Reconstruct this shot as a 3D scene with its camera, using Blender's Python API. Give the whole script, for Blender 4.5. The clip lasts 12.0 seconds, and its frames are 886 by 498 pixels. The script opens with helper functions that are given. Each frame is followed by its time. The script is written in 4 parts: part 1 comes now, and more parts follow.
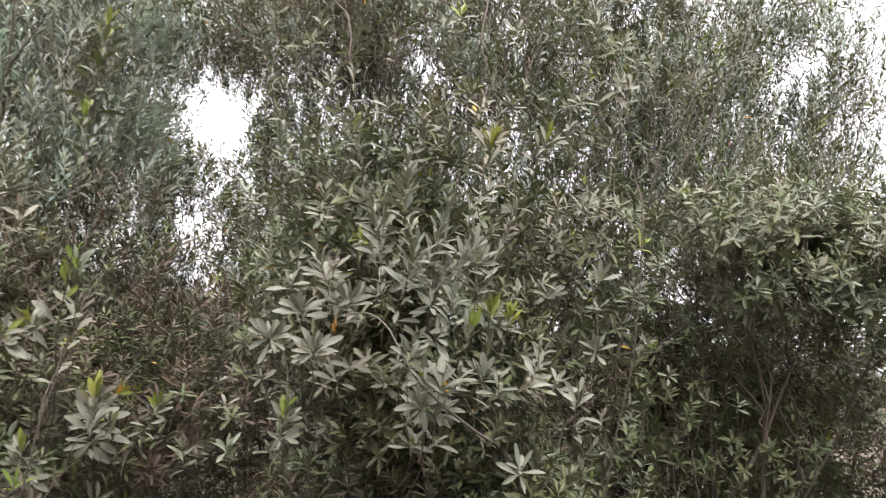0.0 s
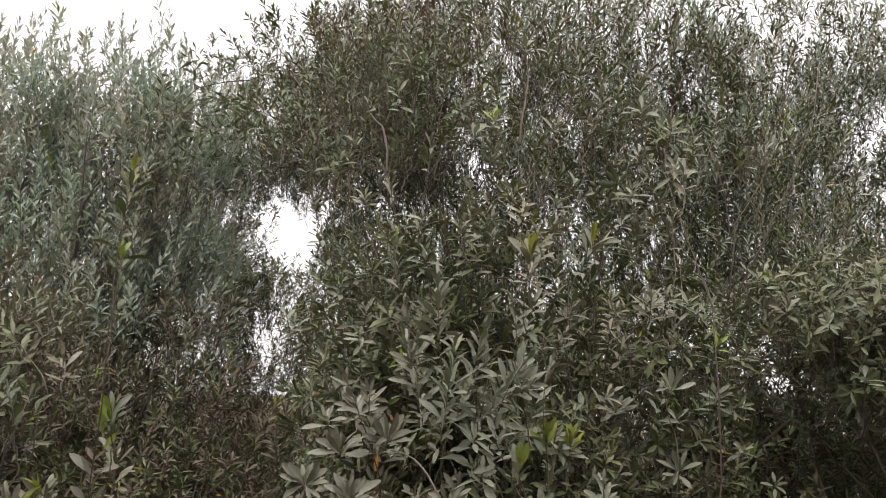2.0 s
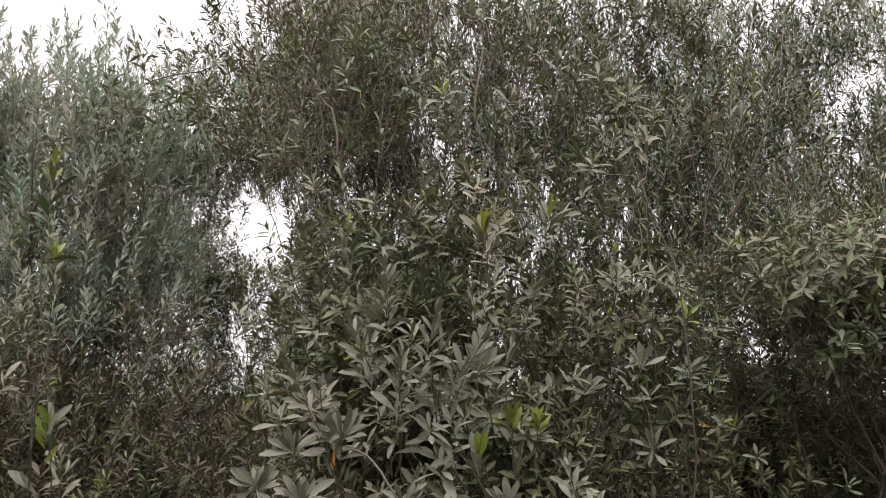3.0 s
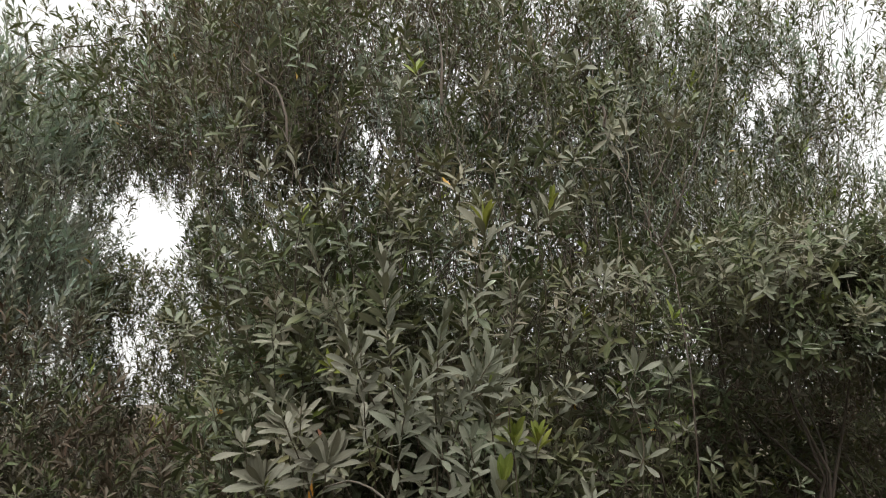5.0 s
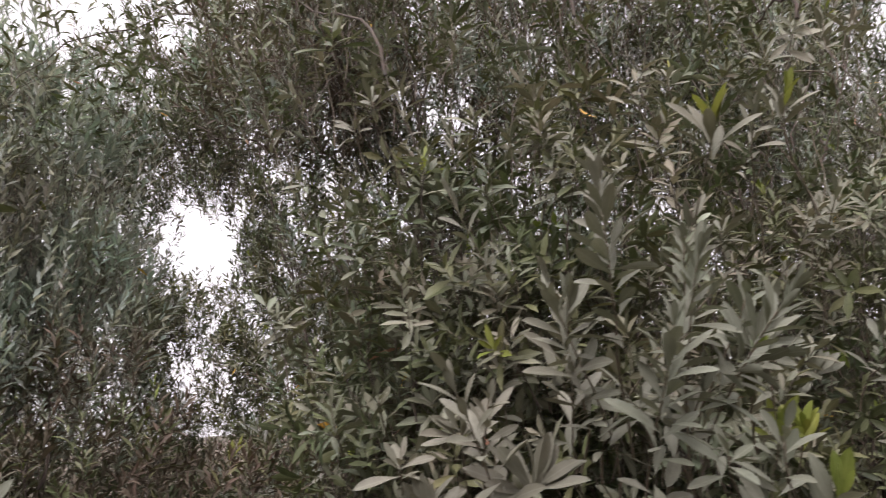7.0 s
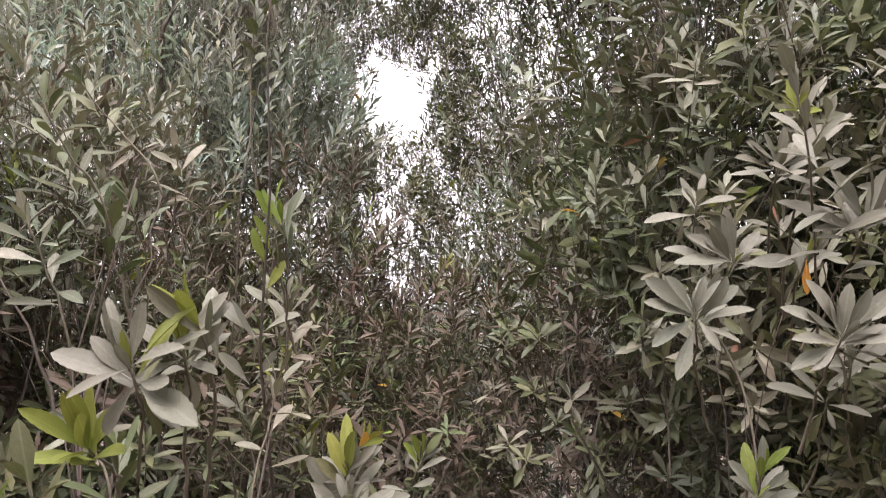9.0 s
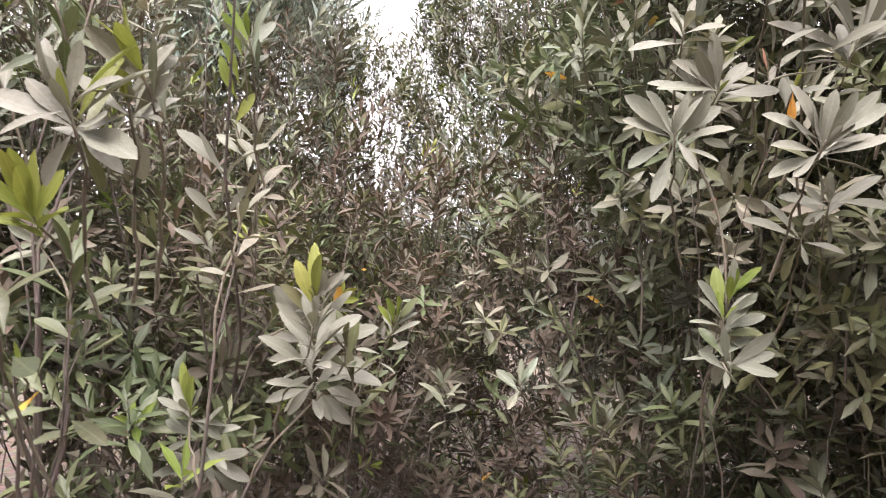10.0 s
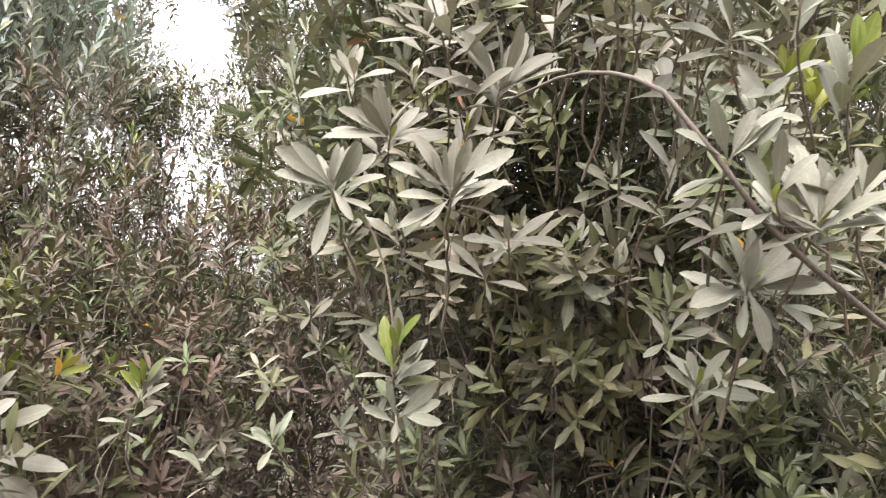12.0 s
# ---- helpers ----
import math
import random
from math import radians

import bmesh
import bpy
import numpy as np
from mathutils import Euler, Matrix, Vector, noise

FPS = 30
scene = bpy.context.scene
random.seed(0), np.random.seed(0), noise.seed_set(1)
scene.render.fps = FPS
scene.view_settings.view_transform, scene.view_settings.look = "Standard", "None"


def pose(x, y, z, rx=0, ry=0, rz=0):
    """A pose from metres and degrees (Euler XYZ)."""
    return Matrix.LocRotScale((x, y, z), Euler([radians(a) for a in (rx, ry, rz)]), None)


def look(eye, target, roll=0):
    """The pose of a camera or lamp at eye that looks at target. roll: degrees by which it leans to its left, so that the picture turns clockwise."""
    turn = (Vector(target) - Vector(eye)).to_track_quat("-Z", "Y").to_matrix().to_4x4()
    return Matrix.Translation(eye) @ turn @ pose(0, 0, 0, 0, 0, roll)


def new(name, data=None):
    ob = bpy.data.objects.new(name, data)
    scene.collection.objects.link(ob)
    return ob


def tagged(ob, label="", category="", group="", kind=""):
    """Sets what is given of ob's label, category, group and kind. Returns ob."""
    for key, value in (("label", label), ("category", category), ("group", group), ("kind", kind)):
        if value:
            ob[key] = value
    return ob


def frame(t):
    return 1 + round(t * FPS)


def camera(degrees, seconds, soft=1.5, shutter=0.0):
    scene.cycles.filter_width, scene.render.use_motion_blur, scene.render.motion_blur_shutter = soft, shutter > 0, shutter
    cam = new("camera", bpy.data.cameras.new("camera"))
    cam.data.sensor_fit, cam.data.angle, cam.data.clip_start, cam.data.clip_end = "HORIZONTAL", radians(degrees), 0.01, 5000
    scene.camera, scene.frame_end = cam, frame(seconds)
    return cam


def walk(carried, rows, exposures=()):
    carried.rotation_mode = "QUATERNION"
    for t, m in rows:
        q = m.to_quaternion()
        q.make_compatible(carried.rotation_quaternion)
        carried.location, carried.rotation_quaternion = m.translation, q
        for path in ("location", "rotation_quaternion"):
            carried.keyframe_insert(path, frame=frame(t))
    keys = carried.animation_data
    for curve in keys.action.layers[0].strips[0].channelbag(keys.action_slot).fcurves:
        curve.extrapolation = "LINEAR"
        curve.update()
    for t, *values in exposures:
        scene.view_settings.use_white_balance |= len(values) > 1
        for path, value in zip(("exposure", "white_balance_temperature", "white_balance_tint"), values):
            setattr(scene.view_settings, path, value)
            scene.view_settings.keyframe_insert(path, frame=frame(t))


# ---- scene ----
cam = camera(64.04, 12.0, soft=1.0, shutter=0.2)
PATH = [
    (0, (0.012, 0.001, 1.514), (0.059, 1.989, 1.724), 7.08),
    (0.5, (-0.074, -0.073, 1.542), (-0.117, 1.907, 1.818), 7.39),
    (1, (-0.065, -0.081, 1.574), (-0.080, 1.889, 1.918), 5.87),
    (1.5, (0.004, -0.023, 1.614), (-0.085, 1.937, 2.005), 2.19),
    (2, (0.121, 0.122, 1.618), (-0.102, 2.062, 2.047), 3.69),
    (2.5, (0.184, 0.191, 1.623), (-0.010, 2.143, 2.012), 1.90),
    (3, (0.190, 0.221, 1.622), (0.008, 2.172, 2.023), 0.25),
    (3.2, (0.181, 0.224, 1.618), (-0.007, 2.173, 2.024), 0.44),
    (4.8, (0.011, 0.362, 1.675), (0.083, 2.308, 2.131), -2.42),
    (5, (-0.047, 0.402, 1.648), (0.111, 2.354, 2.054), -1.40),
    (5.5, (-0.137, 0.478, 1.616), (0.112, 2.420, 2.023), -2.54),
    (6, (-0.146, 0.646, 1.584), (0.072, 2.576, 2.064), -0.06),
    (6.5, (-0.133, 0.822, 1.614), (0.085, 2.744, 2.122), -2.49),
    (7, (-0.258, 0.833, 1.627), (-0.196, 2.781, 2.077), -5.41),
    (7.5, (-0.375, 0.826, 1.612), (-0.537, 2.773, 2.040), -4.07),
    (7.7, (-0.401, 0.838, 1.585), (-0.650, 2.784, 1.971), -3.25),
    (9.3, (-0.435, 0.909, 1.415), (-0.831, 2.866, 1.533), 0.98),
    (9.5, (-0.431, 0.918, 1.399), (-0.828, 2.877, 1.469), 0.44),
    (10, (-0.418, 0.931, 1.324), (-0.777, 2.899, 1.291), 2.75),
    (10.5, (-0.350, 0.962, 1.319), (-0.556, 2.950, 1.279), 2.44),
    (11, (-0.301, 0.972, 1.334), (-0.410, 2.969, 1.329), 0.93),
    (11.5, (-0.273, 0.980, 1.339), (-0.338, 2.979, 1.350), -0.22),
    (12, (-0.221, 0.981, 1.353), (-0.202, 2.980, 1.410), -1.23),
]

# seconds, stops, white balance
LIGHTNESS = [(t, stops + 1.06, kelvin, tint) for t, stops, kelvin, tint in (
    (0, 1.44, 6350, 17), (0.5, 1.32, 6450, 21), (1.2, 1.10, 6550, 26), (2, 0.64, 6600, 15), (3, 0.62, 6600, 17), (5, 0.44, 6600, 8), (6, 0.72, 6550, 21),
    (6.8, 0.76, 6500, 23), (7.6, 0.60, 6450, 21), (9.3, 1.70, 6450, 25), (10, 2.08, 6400, 23), (10.5, 2.42, 6400, 22), (11.2, 2.40, 6400, 21), (12, 2.28, 6450, 20),
)]
walk(cam, [(t, look(eye, target, roll)) for t, eye, target, roll in PATH], LIGHTNESS)

# ---------------------------------------------------------------- light
EL, AZ = radians(68), radians(200)
world = bpy.data.worlds.new("overcast_sky")
scene.world = world
world.use_nodes = True
wn, wl = world.node_tree.nodes, world.node_tree.links
sky = wn.new("ShaderNodeTexSky")
sky.sky_type, sky.sun_disc = "NISHITA", False
sky.sun_elevation, sky.sun_rotation = EL, AZ
sky.air_density, sky.dust_density, sky.ozone_density = 1.0, 4.0, 1.0
grey = wn.new("ShaderNodeHueSaturation")
grey.inputs["Saturation"].default_value = 0.22
wl.new(sky.outputs["Color"], grey.inputs["Color"])
cloud = wn.new("ShaderNodeMix")  # an even layer of cloud over the clear sky
cloud.data_type = "RGBA"
cloud.inputs[0].default_value = 0.65
wl.new(grey.outputs["Color"], cloud.inputs[6])
cloud.inputs[7].default_value = (9.0, 8.95, 8.9, 1)
wl.new(cloud.outputs[2], wn["Background"].inputs["Color"])
wn["Background"].inputs["Strength"].default_value = 0.06

sun = new("sun", bpy.data.lights.new("sun", "SUN"))
sun.data.energy, sun.data.angle, sun.data.color = 1.5, radians(50), (1.0, 0.985, 0.95)
sun.matrix_world = look((math.sin(AZ) * math.cos(EL) * 20, math.cos(AZ) * math.cos(EL) * 20, math.sin(EL) * 20), (0, 2, 1.5))

# ---------------------------------------------------------------- materials


def nodes_of(name):
    m = bpy.data.materials.new(name)
    m.use_nodes = True
    return m, m.node_tree.nodes, m.node_tree.links


def mix_of(n, l, kind, fac, a, b):
    """A colour mix; fac, a and b are sockets or values."""
    mx = n.new("ShaderNodeMix")
    mx.data_type, mx.blend_type = "RGBA", kind
    for socket, v in ((mx.inputs[0], fac), (mx.inputs[6], a), (mx.inputs[7], b)):
        if hasattr(v, "links"):
            l.new(v, socket)
        else:
            socket.default_value = (*v, 1) if isinstance(v, tuple) else v
    return mx.outputs[2]


def leaf_material(name, dark, light, tip, rough, through_light, vary=0.6):
    m, n, l = nodes_of(name)
    info, geo, uv = n.new("ShaderNodeObjectInfo"), n.new("ShaderNodeNewGeometry"), n.new("ShaderNodeUVMap")
    add = n.new("ShaderNodeMath")
    add.operation = "ADD"
    l.new(info.outputs["Random"], add.inputs[0])
    l.new(geo.outputs["Random Per Island"], add.inputs[1])
    frac = n.new("ShaderNodeMath")
    frac.operation = "FRACT"
    l.new(add.outputs[0], frac.inputs[0])
    col = mix_of(n, l, "MIX", frac.outputs[0], dark, light)
    # blotches within a leaf
    spots = n.new("ShaderNodeTexNoise")
    spots.inputs["Scale"].default_value, spots.inputs["Detail"].default_value = 130, 5
    l.new(geo.outputs["Position"], spots.inputs["Vector"])
    ramp = n.new("ShaderNodeMapRange")
    ramp.inputs["From Min"].default_value, ramp.inputs["From Max"].default_value = 0.45, 0.75
    ramp.inputs["To Max"].default_value = 0.7
    l.new(spots.outputs["Fac"], ramp.inputs["Value"])
    col = mix_of(n, l, "MIX", ramp.outputs[0], col, tip)
    # whole clumps are browner or greener than others
    clump = n.new("ShaderNodeTexNoise")
    clump.inputs["Scale"].default_value, clump.inputs["Detail"].default_value = 3.4, 3
    l.new(geo.outputs["Position"], clump.inputs["Vector"])
    warm = n.new("ShaderNodeMapRange")
    warm.inputs["From Min"].default_value, warm.inputs["From Max"].default_value = 0.36, 0.64
    l.new(clump.outputs["Fac"], warm.inputs["Value"])
    tone = mix_of(n, l, "MIX", warm.outputs[0], (1 - 0.22 * vary, 1 + 0.02 * vary, 1 - 0.10 * vary), (1 + 0.16 * vary, 1 - 0.03 * vary, 1 - 0.06 * vary))
    # and so are single leaves
    own = n.new("ShaderNodeMath")
    own.operation = "PINGPONG"
    l.new(frac.outputs[0], own.inputs[0])
    own.inputs[1].default_value = 0.17
    single = n.new("ShaderNodeMapRange")
    single.inputs["From Max"].default_value = 0.17
    l.new(own.outputs[0], single.inputs["Value"])
    tone = mix_of(n, l, "MULTIPLY", 1.0, tone, mix_of(n, l, "MIX", single.outputs[0], (1 - 0.12 * vary, 1 + 0.02 * vary, 1 - 0.05 * vary), (1 + 0.08 * vary, 1 - 0.01 * vary, 1.0)))
    col = mix_of(n, l, "MULTIPLY", 1.0, col, tone)
    # pale midrib along the leaf
    part_uv = n.new("ShaderNodeSeparateXYZ")
    l.new(uv.outputs["UV"], part_uv.inputs[0])
    off = n.new("ShaderNodeMath")
    off.operation = "SUBTRACT"
    l.new(part_uv.outputs["X"], off.inputs[0])
    off.inputs[1].default_value = 0.5
    side = n.new("ShaderNodeMath")
    side.operation = "ABSOLUTE"
    l.new(off.outputs[0], side.inputs[0])
    rib = n.new("ShaderNodeMapRange")
    rib.inputs["From Min"].default_value, rib.inputs["From Max"].default_value = 0.07, 0.02
    rib.inputs["To Max"].default_value = 0.16
    l.new(side.outputs[0], rib.inputs["Value"])
    pale = tuple(min(1, c * 1.5 + 0.04) for c in light)
    col = mix_of(n, l, "MIX", rib.outputs[0], col, pale)
    b = n["Principled BSDF"]
    l.new(col, b.inputs["Base Color"])
    b.inputs["Roughness"].default_value = rough
    b.inputs["Specular IOR Level"].default_value = 0.32
    fine = n.new("ShaderNodeTexNoise")
    fine.inputs["Scale"].default_value = 320
    l.new(geo.outputs["Position"], fine.inputs["Vector"])
    bump = n.new("ShaderNodeBump")
    bump.inputs["Strength"].default_value, bump.inputs["Distance"].default_value = 0.25, 0.002
    l.new(fine.outputs["Fac"], bump.inputs["Height"])
    l.new(bump.outputs["Normal"], b.inputs["Normal"])
    trans, mixer = n.new("ShaderNodeBsdfTranslucent"), n.new("ShaderNodeMixShader")
    glow = mix_of(n, l, "MULTIPLY", 1.0, col, (1.0, 1.0, 0.75))
    l.new(glow, trans.inputs["Color"])
    mixer.inputs[0].default_value = through_light
    l.new(b.outputs[0], mixer.inputs[1])
    l.new(trans.outputs[0], mixer.inputs[2])
    l.new(mixer.outputs[0], n["Material Output"].inputs["Surface"])
    return m


GREY = leaf_material("grey_green_leaf", (0.107, 0.110, 0.075), (0.228, 0.228, 0.170), (0.137, 0.138, 0.094), 0.5, 0.15)
OLIVE = leaf_material("olive_green_leaf", (0.058, 0.066, 0.033), (0.138, 0.147, 0.073), (0.095, 0.104, 0.049), 0.48, 0.16)
FRESH = leaf_material("fresh_yellow_green_leaf", (0.125, 0.155, 0.032), (0.235, 0.265, 0.062), (0.18, 0.205, 0.05), 0.5, 0.28)
YELLOW = leaf_material("fading_orange_leaf", (0.50, 0.26, 0.04), (0.62, 0.40, 0.09), (0.45, 0.20, 0.05), 0.5, 0.25)
PINK = leaf_material("dry_pink_brown_leaf", (0.38, 0.19, 0.14), (0.48, 0.28, 0.2), (0.35, 0.18, 0.12), 0.6, 0.15)
PALE = leaf_material("pale_waxy_leaf", (0.148, 0.149, 0.110), (0.200, 0.200, 0.157), (0.153, 0.153, 0.113), 0.6, 0.16, 0.22)
# blue-grey leaf colour with the haze of the far shrubs mixed in
HAZE_BLUE = leaf_material("hazy_blue_narrow_leaf", (0.18, 0.20, 0.185), (0.40, 0.425, 0.40), (0.28, 0.30, 0.28), 0.55, 0.42)
# brown of dry leaves; in the low clumps it also stands in for shade
DRY_SHADE = leaf_material("dry_brown_shade_leaf", (0.066, 0.051, 0.038), (0.142, 0.112, 0.084), (0.098, 0.075, 0.054), 0.6, 0.2)
WHITE = leaf_material("bleached_leaf", (0.55, 0.55, 0.45), (0.62, 0.62, 0.52), (0.58, 0.57, 0.45), 0.55, 0.2)
LEAVES = [GREY, OLIVE, FRESH, YELLOW, PINK, PALE, WHITE, HAZE_BLUE, DRY_SHADE]


def bark_material(name, a, b, scale):
    m, n, l = nodes_of(name)
    geo, tex, streak = n.new("ShaderNodeNewGeometry"), n.new("ShaderNodeTexNoise"), n.new("ShaderNodeTexNoise")
    stretch = n.new("ShaderNodeMapping")
    stretch.inputs["Scale"].default_value = (1, 1, 0.25)
    l.new(geo.outputs["Position"], stretch.inputs["Vector"])
    for t, s in ((tex, scale), (streak, scale * 6)):
        t.inputs["Scale"].default_value, t.inputs["Detail"].default_value = s, 4
        l.new(stretch.outputs[0], t.inputs["Vector"])
    col = mix_of(n, l, "MIX", tex.outputs["Fac"], a, b)
    col = mix_of(n, l, "MULTIPLY", 0.5, col, streak.outputs["Color"])
    p = n["Principled BSDF"]
    l.new(col, p.inputs["Base Color"])
    p.inputs["Roughness"].default_value = 0.85
    bump = n.new("ShaderNodeBump")
    bump.inputs["Strength"].default_value, bump.inputs["Distance"].default_value = 0.6, 0.004
    l.new(streak.outputs["Fac"], bump.inputs["Height"])
    l.new(bump.outputs["Normal"], p.inputs["Normal"])
    return m


BARK = bark_material("grey_brown_bark", (0.06, 0.045, 0.034), (0.14, 0.11, 0.085), 30)
BRANCH = bark_material("brown_grey_branch_bark", (0.10, 0.082, 0.065), (0.20, 0.17, 0.135), 45)
TWIG = bark_material("pale_twig_bark", (0.12, 0.098, 0.066), (0.24, 0.205, 0.145), 60)


def soil_material():
    m, n, l = nodes_of("leaf_litter_soil")
    geo = n.new("ShaderNodeNewGeometry")
    a, b = n.new("ShaderNodeTexNoise"), n.new("ShaderNodeTexVoronoi")
    a.inputs["Scale"].default_value, a.inputs["Detail"].default_value = 1.3, 6
    b.inputs["Scale"].default_value = 26
    for t in (a, b):
        l.new(geo.outputs["Position"], t.inputs["Vector"])
    col = mix_of(n, l, "MIX", a.outputs["Fac"], (0.05, 0.038, 0.026), (0.13, 0.10, 0.07))
    col = mix_of(n, l, "OVERLAY", 0.45, col, b.outputs["Color"])
    col = mix_of(n, l, "MIX", 0.55, col, (0.08, 0.062, 0.042))
    p = n["Principled BSDF"]
    l.new(col, p.inputs["Base Color"])
    p.inputs["Roughness"].default_value = 0.95
    bump = n.new("ShaderNodeBump")
    bump.inputs["Strength"].default_value, bump.inputs["Distance"].default_value = 0.7, 0.02
    l.new(b.outputs["Distance"], bump.inputs["Height"])
    l.new(bump.outputs["Normal"], p.inputs["Normal"])
    return m


SOIL = soil_material()

# ---------------------------------------------------------------- mesh helpers


def mesh_of(name, verts, tris, mats, slots=None, uvs=None, smooth=True):
    """A mesh from arrays of corners and triangles."""
    verts, tris = np.asarray(verts, np.float32), np.asarray(tris, np.int32)
    me = bpy.data.meshes.new(name)
    me.vertices.add(len(verts))
    me.vertices.foreach_set("co", verts.ravel())
    me.loops.add(3 * len(tris))
    me.loops.foreach_set("vertex_index", tris.ravel())
    me.polygons.add(len(tris))
    me.polygons.foreach_set("loop_start", np.arange(0, 3 * len(tris), 3, dtype=np.int32))
    if slots is not None:
        me.polygons.foreach_set("material_index", np.asarray(slots, np.int32))
    if uvs is not None:
        layer = me.uv_layers.new(name="UVMap")
        layer.data.foreach_set("uv", np.asarray(uvs, np.float32)[tris.ravel()].ravel())
    me.polygons.foreach_set("use_smooth", np.full(len(tris), smooth))
    for m in mats:
        me.materials.append(m)
    me.update(calc_edges=True)
    me.validate()
    return me


def unit(v):
    v = np.asarray(v, float)
    return v / np.maximum(np.linalg.norm(v, axis=-1, keepdims=True), 1e-9)


def leaf_shape(stations, fold, droop, twist=0.0):
    """Corners (across, along, up) and triangles of a leaf of length 1 and width 1; stations: (along, half width)."""
    verts, tris, rows = [], [], []
    for v, w in stations:
        up = -droop * v * v
        if w == 0:
            verts.append((0, v, up))
            rows.append([len(verts) - 1])
        else:
            k, sl = len(verts), twist * v
            verts += [(-w / 2, v, up + fold * w - sl * w), (0, v, up), (w / 2, v, up + fold * w + sl * w)]
            rows.append([k, k + 1, k + 2])
    for a, b in zip(rows, rows[1:]):
        if len(a) == 1:
            tris += [(a[0], b[1], b[0]), (a[0], b[2], b[1])]
        elif len(b) == 1:
            tris += [(a[0], a[1], b[0]), (a[1], a[2], b[0])]
        else:
            tris += [(a[0], a[1], b[1]), (a[0], b[1], b[0]), (a[1], a[2], b[2]), (a[1], b[2], b[1])]
    verts = np.array(verts, float)
    return verts, np.array(tris), np.stack([verts[:, 0] + 0.5, verts[:, 1]], 1)


FINE = [(0, 0.07), (0.1, 0.16), (0.24, 0.42), (0.4, 0.76), (0.52, 0.95), (0.6, 1.0), (0.66, 0.95), (0.7, 0.97), (0.76, 0.84), (0.8, 0.85), (0.86, 0.63), (0.9, 0.6), (0.95, 0.34), (1, 0)]
MID = [(0, 0), (0.3, 0.72), (0.66, 0.95), (1, 0)]
FAR = [(0, 0), (0.56, 1.0), (1, 0)]
FINE_LEAVES = [leaf_shape(FINE, f, d, t) for f, d, t in ((0.05, 0.10, 0.04), (0.03, 0.22, -0.05), (0.07, 0.02, 0.06), (0.05, 0.16, 0.0), (0.02, -0.06, -0.04))]
MID_LEAF, FAR_LEAF = leaf_shape(MID, 0.05, 0.12), leaf_shape(FAR, 0.06, 0.08)
FINE_MESHES = {(k, m.name): mesh_of("leaf", *shape[:2], [m], uvs=shape[2]) for k, shape in enumerate(FINE_LEAVES) for m in LEAVES}


def joined_leaves(name, leaves, shape):
    """One mesh of many leaves: base, direction, upper side, length, width, material slot."""
    p, d, n, ln, wd, slot = leaves
    s = np.cross(d, n)
    v, t, uv = shape
    co = p[:, None] + v[None, :, 1:2] * (ln[:, None, None] * d[:, None]) + v[None, :, 0:1] * (wd[:, None, None] * s[:, None]) + v[None, :, 2:3] * (ln[:, None, None] * n[:, None])
    tris = t[None] + (np.arange(len(p)) * len(v))[:, None, None]
    return mesh_of(name, co.reshape(-1, 3), tris.reshape(-1, 3), LEAVES, np.repeat(slot, len(t)), np.tile(uv, (len(p), 1)))


def tubes(paths, radii, sides):
    """Corners and triangles of tapered tubes along paths (count, points, 3)."""
    paths, radii = np.asarray(paths, float), np.asarray(radii, float)
    c, k = paths.shape[:2]
    along = unit(np.gradient(paths, axis=1))
    ref = np.where(np.abs(along[..., 2:3]) > 0.8, np.array([1.0, 0, 0]), np.array([0, 0, 1.0]))
    a = unit(np.cross(along, ref))
    b = np.cross(along, a)
    turn = np.arange(sides) * 2 * np.pi / sides
    ring = paths[:, :, None] + radii[:, :, None, None] * (np.cos(turn)[:, None] * a[:, :, None] + np.sin(turn)[:, None] * b[:, :, None])
    i, j = np.meshgrid(np.arange(k - 1), np.arange(sides), indexing="ij")
    q = np.stack([i * sides + j, i * sides + (j + 1) % sides, (i + 1) * sides + (j + 1) % sides, (i + 1) * sides + j], -1).reshape(-1, 4)
    tri = np.concatenate([q[:, [0, 1, 2]], q[:, [0, 2, 3]]])
    top = (k - 1) * sides
    tri = np.concatenate([tri, [(top, top + m, top + m + 1) for m in range(1, sides - 1)]])
    tris = tri[None] + (np.arange(c) * k * sides)[:, None, None]
    return ring.reshape(-1, 3), tris.reshape(-1, 3)


def bend(a, b, up_a, up_b, count):
    """Curves from points a to points b that leave along up_a and arrive along up_b."""
    a, b = np.atleast_2d(a), np.atleast_2d(b)
    far = np.linalg.norm(b - a, axis=1)[:, None]
    p1, p2 = a + up_a * far * 0.35, b - up_b * far * 0.35
    t = np.linspace(0, 1, count)[None, :, None]
    return (1 - t) ** 3 * a[:, None] + 3 * t * (1 - t) ** 2 * p1[:, None] + 3 * t * t * (1 - t) * p2[:, None] + t**3 * b[:, None]


def part(name, me, parent, label="", kind=""):
    ob = new(name, me)
    ob.parent = parent
    ob.matrix_parent_inverse = Matrix.Identity(4)
    return tagged(ob, label=label, kind=kind)


# ---------------------------------------------------------------- shrubs


